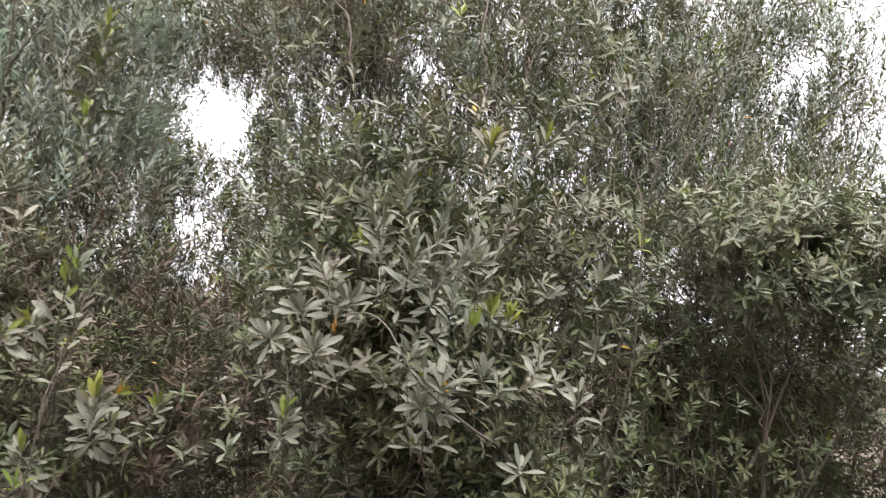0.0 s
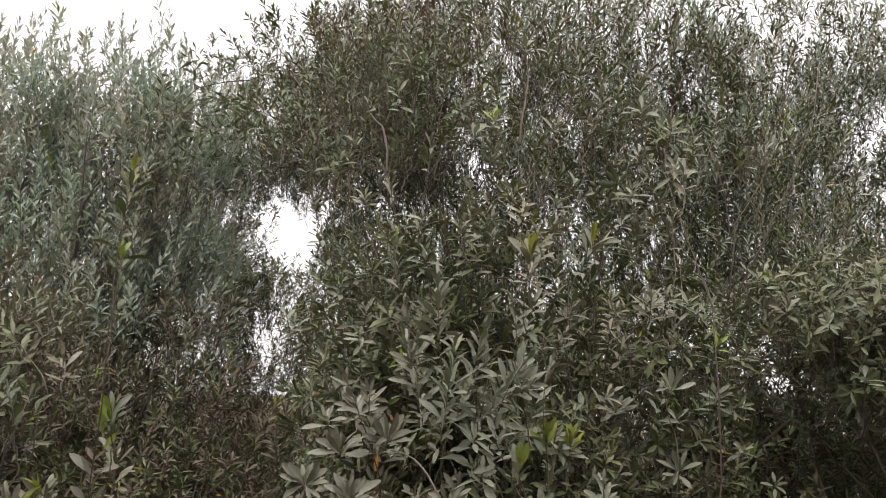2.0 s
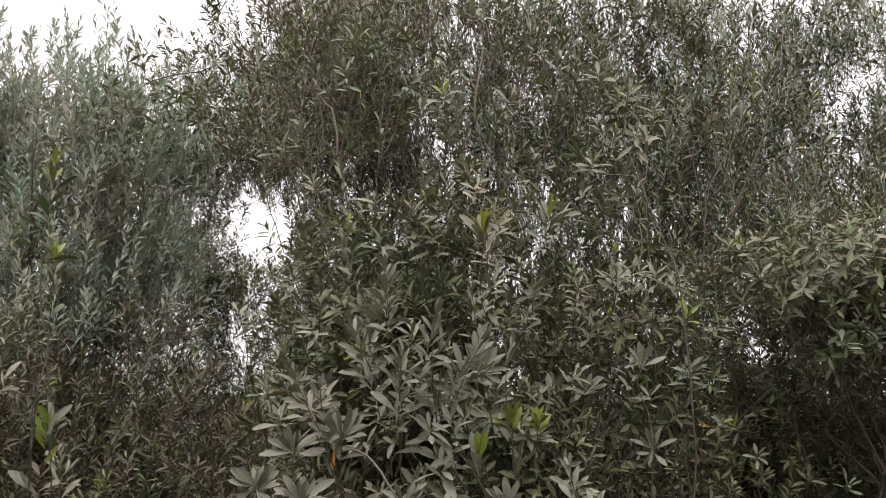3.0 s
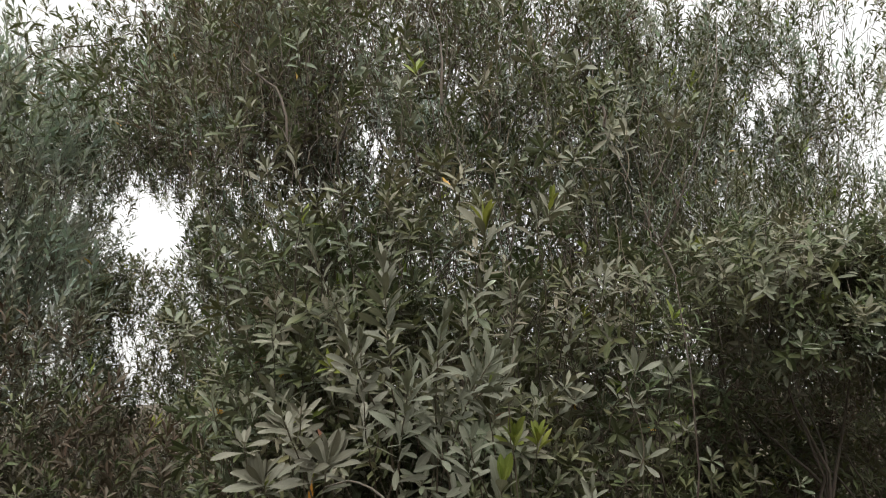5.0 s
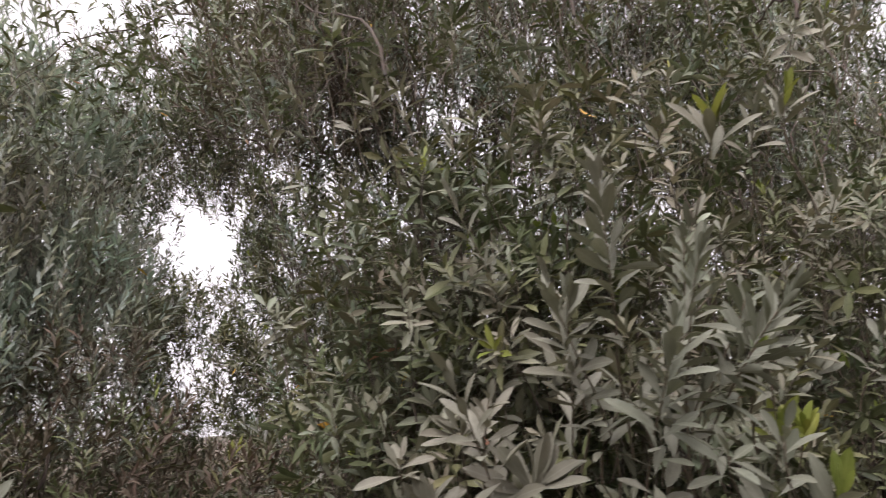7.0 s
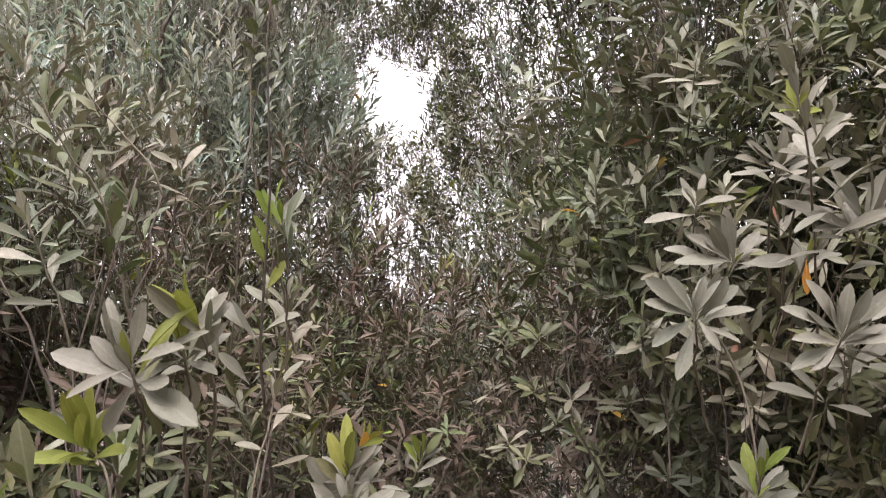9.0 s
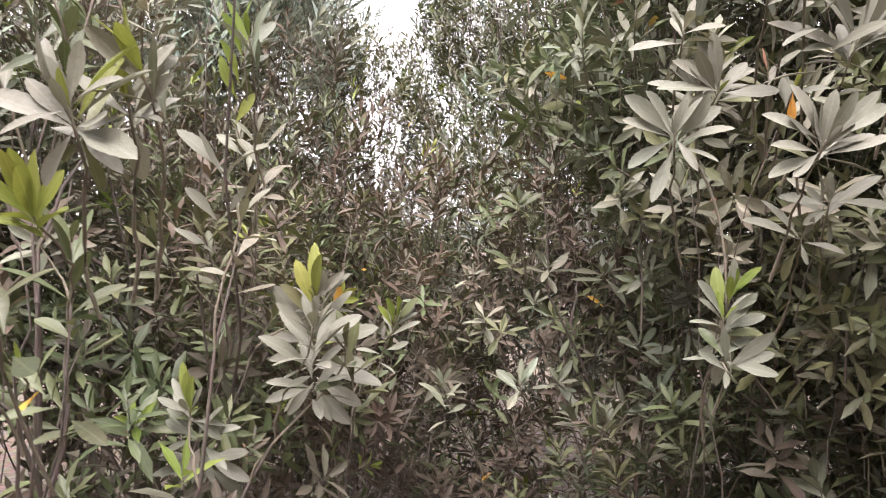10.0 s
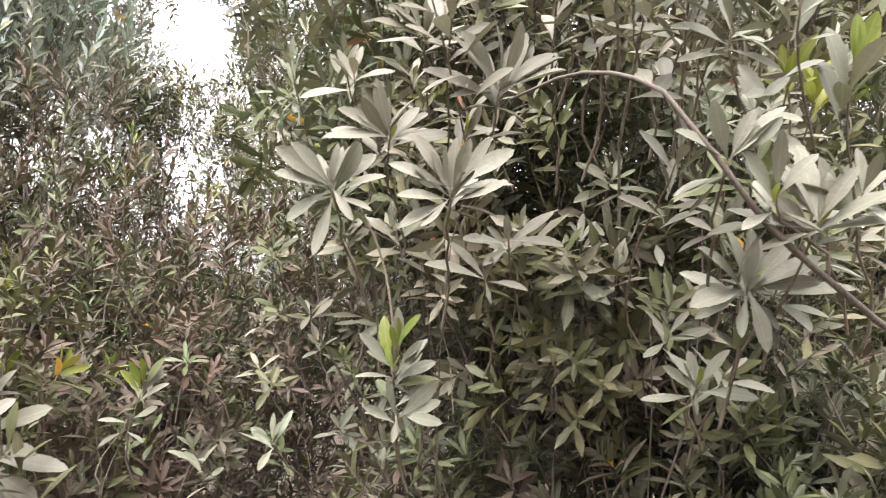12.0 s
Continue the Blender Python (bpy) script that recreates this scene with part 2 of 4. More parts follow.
def view_gap(p):
    """How much growth there is at a point: 0 in a narrow gap between the shrubs, cut to fit the camera's view, little
    round it and above the lower ones, 1 elsewhere.
    """
    # side and rise follow sight lines from the camera's path
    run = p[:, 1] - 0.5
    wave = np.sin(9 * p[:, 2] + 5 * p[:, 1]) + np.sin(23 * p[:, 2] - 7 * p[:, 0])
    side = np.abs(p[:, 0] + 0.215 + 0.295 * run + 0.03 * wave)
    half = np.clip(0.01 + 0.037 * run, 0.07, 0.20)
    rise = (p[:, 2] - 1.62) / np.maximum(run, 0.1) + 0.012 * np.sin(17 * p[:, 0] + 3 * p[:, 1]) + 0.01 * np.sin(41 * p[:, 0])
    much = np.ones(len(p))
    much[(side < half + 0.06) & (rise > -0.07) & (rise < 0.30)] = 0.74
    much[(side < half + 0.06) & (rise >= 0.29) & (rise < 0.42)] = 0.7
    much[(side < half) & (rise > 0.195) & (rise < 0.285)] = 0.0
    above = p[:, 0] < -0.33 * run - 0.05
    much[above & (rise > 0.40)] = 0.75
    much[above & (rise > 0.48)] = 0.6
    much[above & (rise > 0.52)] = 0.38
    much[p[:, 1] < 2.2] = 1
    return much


def shoot_leaves(rng, base, axis, stem, length, count, spread=(78, 24), width=0.26, fresh=0.06, odd=0.012, olive=0.35):
    """Leaves of many shoots: base and axis (n, 3), stem and leaf length (n,); each carries count leaves in a spiral."""
    n = len(base)
    ref = np.where(np.abs(axis[:, 2:3]) > 0.9, np.array([1.0, 0, 0]), np.array([0, 0, 1.0]))
    e1 = unit(np.cross(axis, ref))
    e2 = np.cross(axis, e1)
    f = np.arange(count) / max(count - 1, 1)
    turn = np.radians(137.5) * np.arange(count)[None] + rng.uniform(0, 6.28, (n, 1)) + rng.normal(0, 0.25, (n, count))
    lean = np.radians(spread[0] + (spread[1] - spread[0]) * f[None] ** 1.2 + rng.normal(0, 9, (n, count)))
    radial = np.cos(turn)[..., None] * e1[:, None] + np.sin(turn)[..., None] * e2[:, None]
    d = np.cos(lean)[..., None] * axis[:, None] + np.sin(lean)[..., None] * radial
    up = np.sin(lean)[..., None] * axis[:, None] - np.cos(lean)[..., None] * radial
    up = unit(up + rng.normal(0, 0.22, up.shape))
    up = unit(up - (up * d).sum(-1, keepdims=True) * d)
    p = base[:, None] + axis[:, None] * (stem[:, None] * f[None] ** 0.75)[..., None]
    ln = length[:, None] * (1 - 0.35 * f[None] ** 3) * rng.uniform(0.7, 1.12, (n, count))
    wd = ln * width * rng.uniform(0.8, 1.2, (n, count))
    slot = (rng.uniform(size=(n, 1)) < olive).astype(int) * np.ones((n, count), int)
    tips = (rng.uniform(size=(n, 1)) < fresh) & (f[None] > 0.55)
    slot = np.where(tips, 2, slot)
    r = rng.uniform(size=(n, count))
    slot = np.where((r < odd) & (f[None] < 0.7), 3, np.where((r > 1 - odd * 0.6) & (f[None] < 0.7), 4, slot))
    return [x.reshape(-1, *x.shape[2:]) for x in (p, d, up, ln, wd, slot)]


class Shrub:
    """One shrub: stems from the root, branches, single sprigs in front and the mass of foliage behind them."""

    def __init__(self, label, root, seed, group="evergreen shrubs"):
        self.rng = np.random.default_rng(seed)
        self.root = np.array(root, float)
        self.thing = tagged(new("shrub"), label, "shrub", group)
        self.pale, self.plain, self.dull = PALE, PALE, 0.12
        self.nodes = []

    def stems(self, ends, thick=0.014, forks=2):
        rng = self.rng
        for end in ends:
            start = self.root + [*rng.normal(0, 0.10, 2), -0.03]
            path = bend(start, end, unit([rng.normal(0, 0.25), rng.normal(0, 0.25), 1]), unit([rng.normal(0, 0.3), rng.normal(0, 0.3), 1]), 12)
            path[0, 1:-1] += rng.normal(0, 0.012, (10, 3))
            size = thick * rng.uniform(0.7, 1.2)
            part("stem", mesh_of("stem", *tubes(path, size * np.linspace(1, 0.16, 12)[None], 8), [BARK]), self.thing)
            self.nodes += list(path[0, 3:])
            for _ in range(forks):
                k = rng.integers(4, 10)
                tip = path[0, k] + [rng.uniform(-0.22, 0.22), rng.uniform(-0.15, 0.2), rng.uniform(0.25, 0.55)]
                arm = bend(path[0, k], tip, unit(path[0, k + 1] - path[0, k]), unit([rng.normal(0, 0.4), rng.normal(0, 0.3), 1]), 9)
                arm[0, 1:-1] += rng.normal(0, 0.007, (7, 3))
                part("branch", mesh_of("branch", *tubes(arm, size * np.linspace(0.5, 0.16, 9)[None], 6), [BARK]), self.thing)
                self.nodes += list(arm[0, 2:])

    def anchor(self, p):
        """The node of the wood below each point that it grows from."""
        nodes = np.array(self.nodes)
        off = p[:, None] - nodes[None]
        cost = np.linalg.norm(off, axis=2) + np.where(off[..., 2] < 0.03, 0.2, 0.0)
        return nodes[cost.argmin(1)]

    def sprig(self, x, y, z, kind="rosette", size=0.062, count=10, toward=(0.0, -0.55, 0.8), odd=(), fan=()):
        """One sprig whose leaves sit round the given place; odd: materials for single leaves, by their order from the base."""
        rng = self.rng
        tip, axis = np.array([x, y, z]), unit(np.array(toward) + rng.normal(0, 0.08, 3))
        stem, spread, fresh = {"rosette": (0.022, (92, 30), 0), "shoot": (0.11, (72, 18), 0), "long": (0.21, (74, 16), 0), "bud": (0.045, (42, 8), 1), "green": (0.03, (36, 10), 1)}[kind]
        base = tip - axis * stem * 0.6
        start = self.anchor(base[None])
        off = start[0] - base
        if np.linalg.norm(off) > 0.15:  # too far from the wood: cut short, the loose end out of view
            start = (base + 0.15 * unit(0.5 * unit(off) + [0, 0.25, -0.75]))[None]
        path = bend(start, base + axis * stem, unit([rng.normal(0, 0.3), -0.3, 1]), axis, 9)
        path[0, 1:-2] += rng.normal(0, 0.0015, (6, 3))
        twig = part("sprig", mesh_of("sprig", *tubes(path, np.linspace(0.0018, 0.0010, 9)[None], 6), [TWIG]), self.thing)
        leaves = shoot_leaves(rng, base[None], axis[None], np.array([stem]), np.array([size]), count, spread, 0.245, fresh, 0.0, self.dull)
        if fan:  # leaves spread out flat: angle from level in degrees, millimetres
            leaves = []
            for deg, mm, *drop in fan:
                out = rng.uniform(-0.15, 0.7)
                d = unit([math.cos(radians(deg)), -out, math.sin(radians(deg))])
                n = unit(np.array([rng.normal(0, 0.45), -0.7, 0.65]) + 0.35 * axis)
                n = unit(n - (n @ d) * d)
                leaves.append((tip - axis * sum(drop) / 1000 + axis * rng.uniform(-0.008, 0.008) + d * 0.003, d, n, mm / 1000, mm / 1000 * rng.uniform(0.225, 0.305), 0))
            for _ in range(3 if len(fan) > 6 else 0):  # more leaves between, most of them rising
                deg = rng.uniform(15, 165)
                d = unit([math.cos(radians(deg)), rng.uniform(-0.5, 0.2), math.sin(radians(deg))])
                n = unit(np.array([rng.normal(0, 0.4), -0.7, 0.65]))
                n = unit(n - (n @ d) * d)
                mm = fan[0][1] / 1000 * rng.uniform(0.7, 0.95)
                leaves.append((tip + axis * rng.uniform(-0.004, 0.01), d, n, mm, mm * rng.uniform(0.22, 0.29), 0))
            for _ in range(4):  # shorter leaves behind
                deg = rng.uniform(0, 360)
                d = unit([math.cos(radians(deg)), rng.uniform(0.3, 0.9), math.sin(radians(deg)) + 0.2])
                n = unit(np.array([0, -0.5, 0.8]) - d * (np.array([0, -0.5, 0.8]) @ d))
                leaves.append((tip - axis * 0.014, d, n, size * rng.uniform(0.6, 0.85), size * rng.uniform(0.18, 0.24), 5 if rng.uniform() < 0.6 else 1))
            for _ in range(2):  # the young leaves in the middle, still folded upright
                d = unit(axis + rng.normal(0, 0.25, 3))
                n = unit(np.cross(d, rng.normal(size=3)))
                leaves.append((tip + axis * 0.002, d, n, rng.uniform(0.02, 0.032), 0.007, 0 if rng.uniform() < 0.75 else 2))
            leaves = zip(*leaves)
        for k, (p, d, n, ln, wd, slot) in enumerate(zip(*leaves)):
            mat = (self.pale if fan else self.plain) if slot == 0 else LEAVES[int(slot)]
            mat = FRESH if kind == "green" else mat
            mat = dict(odd).get(k, mat)
            ob = part("leaf", FINE_MESHES[int(rng.integers(len(FINE_LEAVES))), mat.name], twig)
            s = np.cross(d, n)
            ob.matrix_local = Matrix(((*(s * wd)[:1], d[0] * ln, n[0] * ln, p[0]), (s[1] * wd, d[1] * ln, n[1] * ln, p[1]), (s[2] * wd, d[2] * ln, n[2] * ln, p[2]), (0, 0, 0, 1)))

    def foliage(self, clumps, shape, count=14, size=0.06, stem=0.12, upright=0.9, rough=0.35, width=0.25, fresh=0.02, olive=0.45, spread=(70, 18), outward=0.45, slots=(0, 1)):
        """The mass of shoots in clumps: (centre, radii, number)."""
        rng, bases, axes = self.rng, [], []
        for centre, radii, number in clumps:
            u = unit(rng.normal(size=(number * 3, 3))) * rng.uniform(0, 1, (number * 3, 1)) ** (1 / 2.2)
            p = np.array(centre) + u * radii
            lump = np.array([noise.noise(Vector(q * 3.1)) for q in p])
            keep = lump > rng.uniform(-0.75, 0.35, len(p)) * rough / 0.35 - 0.05
            keep &= p[:, 2] > 0.05
            keep &= rng.uniform(size=len(p)) < view_gap(p)
            keep &= ((p[:, 0] + 0.15) / 0.78) ** 2 + ((p[:, 1] - 0.6) / 0.95) ** 2 > 1  # the clearing
            p, u = p[keep][:number], u[keep][:number]
            bases.append(p)
            axes.append(unit(u * outward + [0, 0, upright] + rng.normal(0, 0.33, p.shape)))
            far = np.linalg.norm(np.array(self.nodes) - centre, axis=1)
            if far.min() > 0.3:  # an arm of wood into the clump
                start = np.array(self.nodes)[(far + np.where(np.array(self.nodes)[:, 2] > centre[2], 0.4, 0)).argmin()]
                arm = bend(start, np.array(centre) + [0, 0, radii[2] * 0.5], unit([0, 0, 1.0]), unit([rng.normal(0, 0.2), 0, 1.0]), 12)
                arm[0, 1:-1] += rng.normal(0, 0.005, (10, 3))
                part("branch", mesh_of("branch", *tubes(arm, np.linspace(0.0042, 0.0010, 12)[None], 6), [BARK]), self.thing)
                self.nodes += list(arm[0, 3:])
        base, axis = np.concatenate(bases), np.concatenate(axes)
        n = len(base)
        long = stem * rng.uniform(0.6, 1.4, n)
        leaves = shoot_leaves(rng, base, axis, long, size * rng.uniform(0.75, 1.15, n), count, spread, width, fresh, 0.0006, olive)
        leaves[5] = np.where(leaves[5] == 0, slots[0], np.where(leaves[5] == 1, slots[1], leaves[5]))
        part("foliage", joined_leaves("foliage", leaves, shape), self.thing, kind="stuff")
        off = self.anchor(base) - base
        far = np.linalg.norm(off, axis=1)[:, None]
        start = base + unit(0.45 * unit(off) + rng.normal(0, 0.25, off.shape) - [0, 0, 0.8]) * np.minimum(far, rng.uniform(0.05, 0.17, (n, 1)))
        way = unit(np.stack([rng.normal(0, 0.3, n), rng.normal(0, 0.3, n), np.ones(n)], 1))
        path = bend(start, base + axis * long[:, None], way, axis, 4)
        size0 = np.linspace(1, 0.4, 4)[None] * rng.uniform(0.0009, 0.0020, (n, 1))
        co, tris = tubes(path, size0, 3)
        bark = np.repeat((rng.uniform(size=n) < 0.8).astype(int), len(tris) // n)
        part("brushwood", mesh_of("brushwood", co, tris, [TWIG, BARK], bark), self.thing, kind="stuff")


# the ground: one sheet to the horizon, uneven under the shrubs
def ground():
    r = np.concatenate([[0], np.geomspace(0.4, 900, 46)])
    a = np.linspace(0, 2 * np.pi, 97)[:-1]
    co = [(0, 2.0, 0.0)]
    for q in r[1:]:
        for t in a:
            x, y = q * math.cos(t), 2 + q * math.sin(t)
            co.append((x, y, 0.05 * noise.noise(Vector((x * 0.7, y * 0.7, 0))) + 0.02 * noise.noise(Vector((x * 3, y * 3, 2))) if q < 40 else 0))
    k = len(a)
    tris = [(0, 1 + j, 1 + (j + 1) % k) for j in range(k)]
    for i in range(len(r) - 2):
        for j in range(k):
            p, q = 1 + i * k + j, 1 + i * k + (j + 1) % k
            tris += [(p, p + k, q + k), (p, q + k, q)]
    tagged(new("ground", mesh_of("ground", co, tris, [SOIL])), "brown soil with dry leaf litter under shrubs", "ground", kind="structure")


ground()

# the shrub in the middle, whose sprigs come nearest
middle = Shrub("grey-green evergreen shrub with whorled leathery leaves", (0.05, 2.55, 0), 11)
middle.stems([(-0.1, 2.15, 1.9), (0.12, 2.1, 1.75), (0.1, 2.15, 2.4), (-0.3, 2.2, 1.65), (-0.3, 2.15, 2.3), (0.3, 2.2, 2.0), (0.05, 2.15, 1.4), (-0.15, 2.15, 1.35)], 0.005, 1)
for row in (
    (-0.262, 1.685, 1.265, "bud", 0.055, 7),
    (-0.141, 2.000, 1.833, "shoot", 0.056, 13),
    (-0.098, 1.668, 1.703, "shoot", 0.062, 16),
    (0.114, 1.820, 1.792, "shoot", 0.058, 13),
    (0.140, 1.715, 1.945, "bud", 0.078, 12),
): middle.sprig(*row)
for row in (
    (-0.157, 1.926, 1.663, "shoot", 0.058, 13),
    (0.194, 1.800, 1.555, "green", 0.062, 12),
    (0.250, 1.850, 1.545, "green", 0.062, 10),
    (0.064, 1.610, 1.428, "rosette", 0.062, 11),
    (0.090, 1.630, 1.324, "rosette", 0.062, 12),
    (-0.030, 1.910, 1.380, "rosette", 0.056, 8),
    (0.092, 1.764, 1.225, "rosette", 0.058, 8),
    (-0.016, 1.845, 2.296, "rosette", 0.062, 10),
    (-0.370, 1.865, 2.220, "rosette", 0.060, 11),
): middle.sprig(*row)
# long upright shoots above them
middle.sprig(-0.091, 1.722, 1.615, "shoot", 0.060, 11)
middle.sprig(-0.200, 1.693, 1.605, "shoot", 0.058, 11)
middle.sprig(0.007, 1.666, 1.425, "shoot", 0.060, 11)
middle.sprig(-0.308, 1.762, 1.562, "rosette", 0.058, 9)
middle.sprig(-0.050, 1.600, 1.790, "long", 0.062, 44, (-0.05, -0.15, 1))
middle.sprig(0.030, 1.620, 1.700, "long", 0.060, 34, (0.25, -0.3, 0.9))
middle.sprig(-0.100, 1.640, 1.680, "long", 0.060, 30, (-0.35, -0.3, 0.85))
middle.sprig(0.095, 1.630, 1.660, "long", 0.060, 30, (0.5, -0.4, 0.7))
middle.sprig(-0.020, 1.580, 1.620, "long", 0.062, 30, (0.0, -0.5, 0.85))
middle.sprig(0.320, 1.880, 2.040, "rosette", 0.066, 11, (0.0, -0.25, 0.95))
middle.sprig(-0.180, 1.900, 1.880, "long", 0.058, 17, (-0.35, -0.1, 0.8))
middle.sprig(-0.210, 1.650, 1.590, "long", 0.064, 18, (-0.4, -0.25, 0.75))
middle.sprig(0.030, 1.690, 1.680, "long", 0.062, 20, (0.45, -0.5, 0.5))
middle.sprig(0.105, 1.650, 1.650, "shoot", 0.064, 15, (0.7, -0.5, 0.15))
middle.sprig(0.120, 1.700, 1.690, "shoot", 0.060, 12, (0.3, -0.3, 0.8))
middle.sprig(-0.138, 1.790, 1.380, fan=[(38, 61), (359, 63), (210, 42), (168, 52), (95, 36), (130, 34)])
middle.sprig(-0.165, 1.790, 1.340, fan=[(157, 74), (125, 59), (353, 46), (276, 26), (60, 34)])
middle.sprig(-0.285, 1.800, 1.500, fan=[(111, 55), (161, 55), (90, 45), (52, 64), (34, 67), (19, 56), (135, 44), (70, 50)])
middle.sprig(-0.229, 1.722, 1.596, fan=[(110, 48), (80, 46), (45, 61), (170, 58), (190, 48), (140, 50), (25, 50)])
middle.sprig(0.134, 1.692, 1.667, fan=[(115, 68), (60, 64), (35, 60), (285, 40), (150, 55), (90, 58), (12, 52), (330, 46)])
# sprigs with a fading leaf among the green ones
middle.sprig(-0.188, 1.776, 1.500, fan=[(268, 40), (60, 45), (120, 44), (20, 40)], odd={0: YELLOW})
middle.sprig(-0.176, 1.929, 1.555, fan=[(120, 34), (50, 48), (160, 44)], odd={0: PINK})
middle.sprig(0.082, 1.727, 1.395, fan=[(305, 52), (150, 50), (60, 44)], odd={0: YELLOW})
middle.sprig(0.150, 1.861, 1.862, fan=[(42, 34), (100, 48), (150, 44), (70, 50)], odd={0: WHITE})
# sprigs that stand out high up before the finer growth behind
for row in (
    (-0.217, 1.95, 2.558, "rosette", 0.060, 10), (-0.160, 2.08, 2.330, "shoot", 0.060, 12), (-0.100, 2.10, 2.440, "rosette", 0.056, 9),
    (0.109, 2.00, 2.638, "rosette", 0.060, 10), (0.266, 2.10, 2.634, "shoot", 0.058, 12), (-0.270, 2.10, 2.195, "shoot", 0.058, 12),
    (-0.180, 2.10, 2.092, "shoot", 0.058, 12), (-0.035, 1.95, 2.038, "rosette", 0.058, 9), (-0.372, 2.20, 2.207, "rosette", 0.056, 9),
    (0.011, 2.20, 2.204, "shoot", 0.056, 12), (0.209, 2.00, 2.167, "rosette", 0.060, 9), (-0.415, 2.30, 2.595, "shoot", 0.055, 12),
    (-0.159, 2.30, 2.624, "shoot", 0.055, 12), (0.014, 2.40, 2.685, "shoot", 0.055, 12), (0.254, 2.00, 1.877, "rosette", 0.058, 9),
    (0.231, 2.00, 1.785, "rosette", 0.058, 9), (-0.568, 2.30, 2.247, "shoot", 0.054, 12), (-0.321, 1.99, 2.163, "rosette", 0.058, 10),
): middle.sprig(*row, (0.0, -0.25, 0.95))
middle.foliage([
    ((0.05, 2.10, 1.85), (0.42, 0.25, 0.35), 190),
    ((-0.3, 2.15, 1.75), (0.25, 0.22, 0.35), 120), ((-0.05, 2.2, 2.4), (0.5, 0.25, 0.35), 45),
], MID_LEAF, count=11, stem=0.055, size=0.056, width=0.27, spread=(88, 30), outward=0.7, upright=0.75, olive=0.48)
middle.foliage([((0.0, 2.12, 1.5), (0.42, 0.26, 0.35), 520), ((0.1, 2.0, 1.3), (0.32, 0.15, 0.25), 150)], MID_LEAF, count=11, stem=0.055, size=0.056, width=0.28, spread=(84, 28), outward=0.7, upright=0.75, slots=(0, 1), olive=0.45)
middle.foliage([((-0.55, 2.6, 2.7), (0.5, 0.4, 0.35), 150), ((0.1, 2.5, 2.75), (0.6, 0.3, 0.4), 150)], FAR_LEAF, count=13, size=0.05, width=0.23, stem=0.13, upright=1.1, spread=(62, 20), olive=0.6)

# growth low down, in darker leaf colours that stand in for shade
middle.foliage([((0.1, 2.2, 0.9), (0.5, 0.22, 0.4), 360), ((0.05, 2.35, 0.45), (0.5, 0.3, 0.4), 90)], MID_LEAF, count=11, stem=0.055, spread=(88, 30), outward=0.7, upright=0.65, slots=(1, 8), olive=0.25)

middle.foliage([((0.26, 2.0, 0.99), (0.33, 0.2, 0.2), 270), ((-0.2, 2.35, 0.75), (0.3, 0.2, 0.25), 130)], MID_LEAF, count=12, stem=0.06, size=0.06, width=0.27, spread=(74, 24), upright=0.9, outward=0.4, olive=0.5, slots=(1, 0), fresh=0.03)

# a slender shrub before it, with the large pale whorls
front = Shrub("slender evergreen shrub with large pale leaf whorls", (-0.05, 2.2, 0), 21)
front.stems([(-0.24, 1.86, 1.36), (-0.16, 1.88, 1.52), (0.03, 1.82, 1.3), (0.1, 1.85, 1.6), (-0.28, 1.88, 1.45)], 0.0035, 0)
# the large whorls at the front, leaf by leaf
front.sprig(-0.322, 1.679, 1.432, fan=[(142, 64), (159, 55), (124, 58), (108, 46), (78, 40), (58, 43), (41, 52), (21, 55), (215, 52), (252, 60), (303, 40), (340, 46), (90, 34)])
front.sprig(-0.207, 1.604, 1.417, fan=[(118, 60), (153, 56), (100, 42), (68, 46), (49, 57), (38, 69), (13, 57), (3, 52), (201, 50), (170, 48), (63, 30), (345, 44), (225, 38), (85, 52)])
front.sprig(-0.155, 1.690, 1.528, fan=[(147, 84), (122, 66), (104, 72), (84, 66), (68, 76), (54, 67), (41, 62), (29, 70), (9, 69), (180, 46), (159, 55)])
front.sprig(-0.263, 1.670, 1.210, toward=(0.1, -0.7, -0.5), fan=[(146, 36), (350, 49), (43, 54), (18, 44), (100, 40)])
front.sprig(-0.266, 1.680, 1.250, fan=[(54, 46), (128, 48), (103, 50), (30, 42), (160, 38)], odd={2: FRESH})
front.sprig(0.050, 1.600, 1.325, fan=[(132, 72), (150, 58), (110, 60), (75, 52), (56, 58), (36, 62), (18, 55), (186, 70), (205, 48), (283, 54), (250, 40), (325, 40), (170, 44)])
front.sprig(0.078, 1.537, 1.377, fan=[(115, 60), (94, 64), (68, 50), (38, 60), (10, 62), (170, 72), (190, 44), (140, 50)])
front.sprig(0.005, 1.518, 1.432, toward=(0.3, -0.3, 0.7), fan=[(112, 48), (150, 46), (52, 55), (40, 44), (72, 40)])
front.sprig(0.035, 1.690, 1.225, fan=[(185, 52), (140, 44), (60, 48), (5, 54), (265, 22), (100, 34)])
front.sprig(-0.270, 1.755, 1.493, fan=[(175, 70), (150, 62), (120, 55), (60, 55), (20, 65), (0, 60), (90, 48)])
# a bare branch that arches across the front
rise = bend((0.21, 1.61, 1.27), (-0.029, 1.52, 1.469), unit([-0.7, -0.35, 0.35]), unit([-0.45, 0.1, 0.75]), 10)
fall = bend((-0.029, 1.52, 1.469), (-0.150, 1.625, 1.507), unit([-0.45, 0.1, 0.75]), unit([-0.8, 0.35, -0.35]), 8)
arch = np.concatenate([rise[:, :-1], fall], axis=1)
arch[0, 1:-1] += np.random.default_rng(5).normal(0, 0.0016, (15, 3))
part("branch", mesh_of("branch", *tubes(arch, np.linspace(0.0034, 0.0013, 17)[None], 8), [BRANCH]), front.thing, "bare pale arching branch")
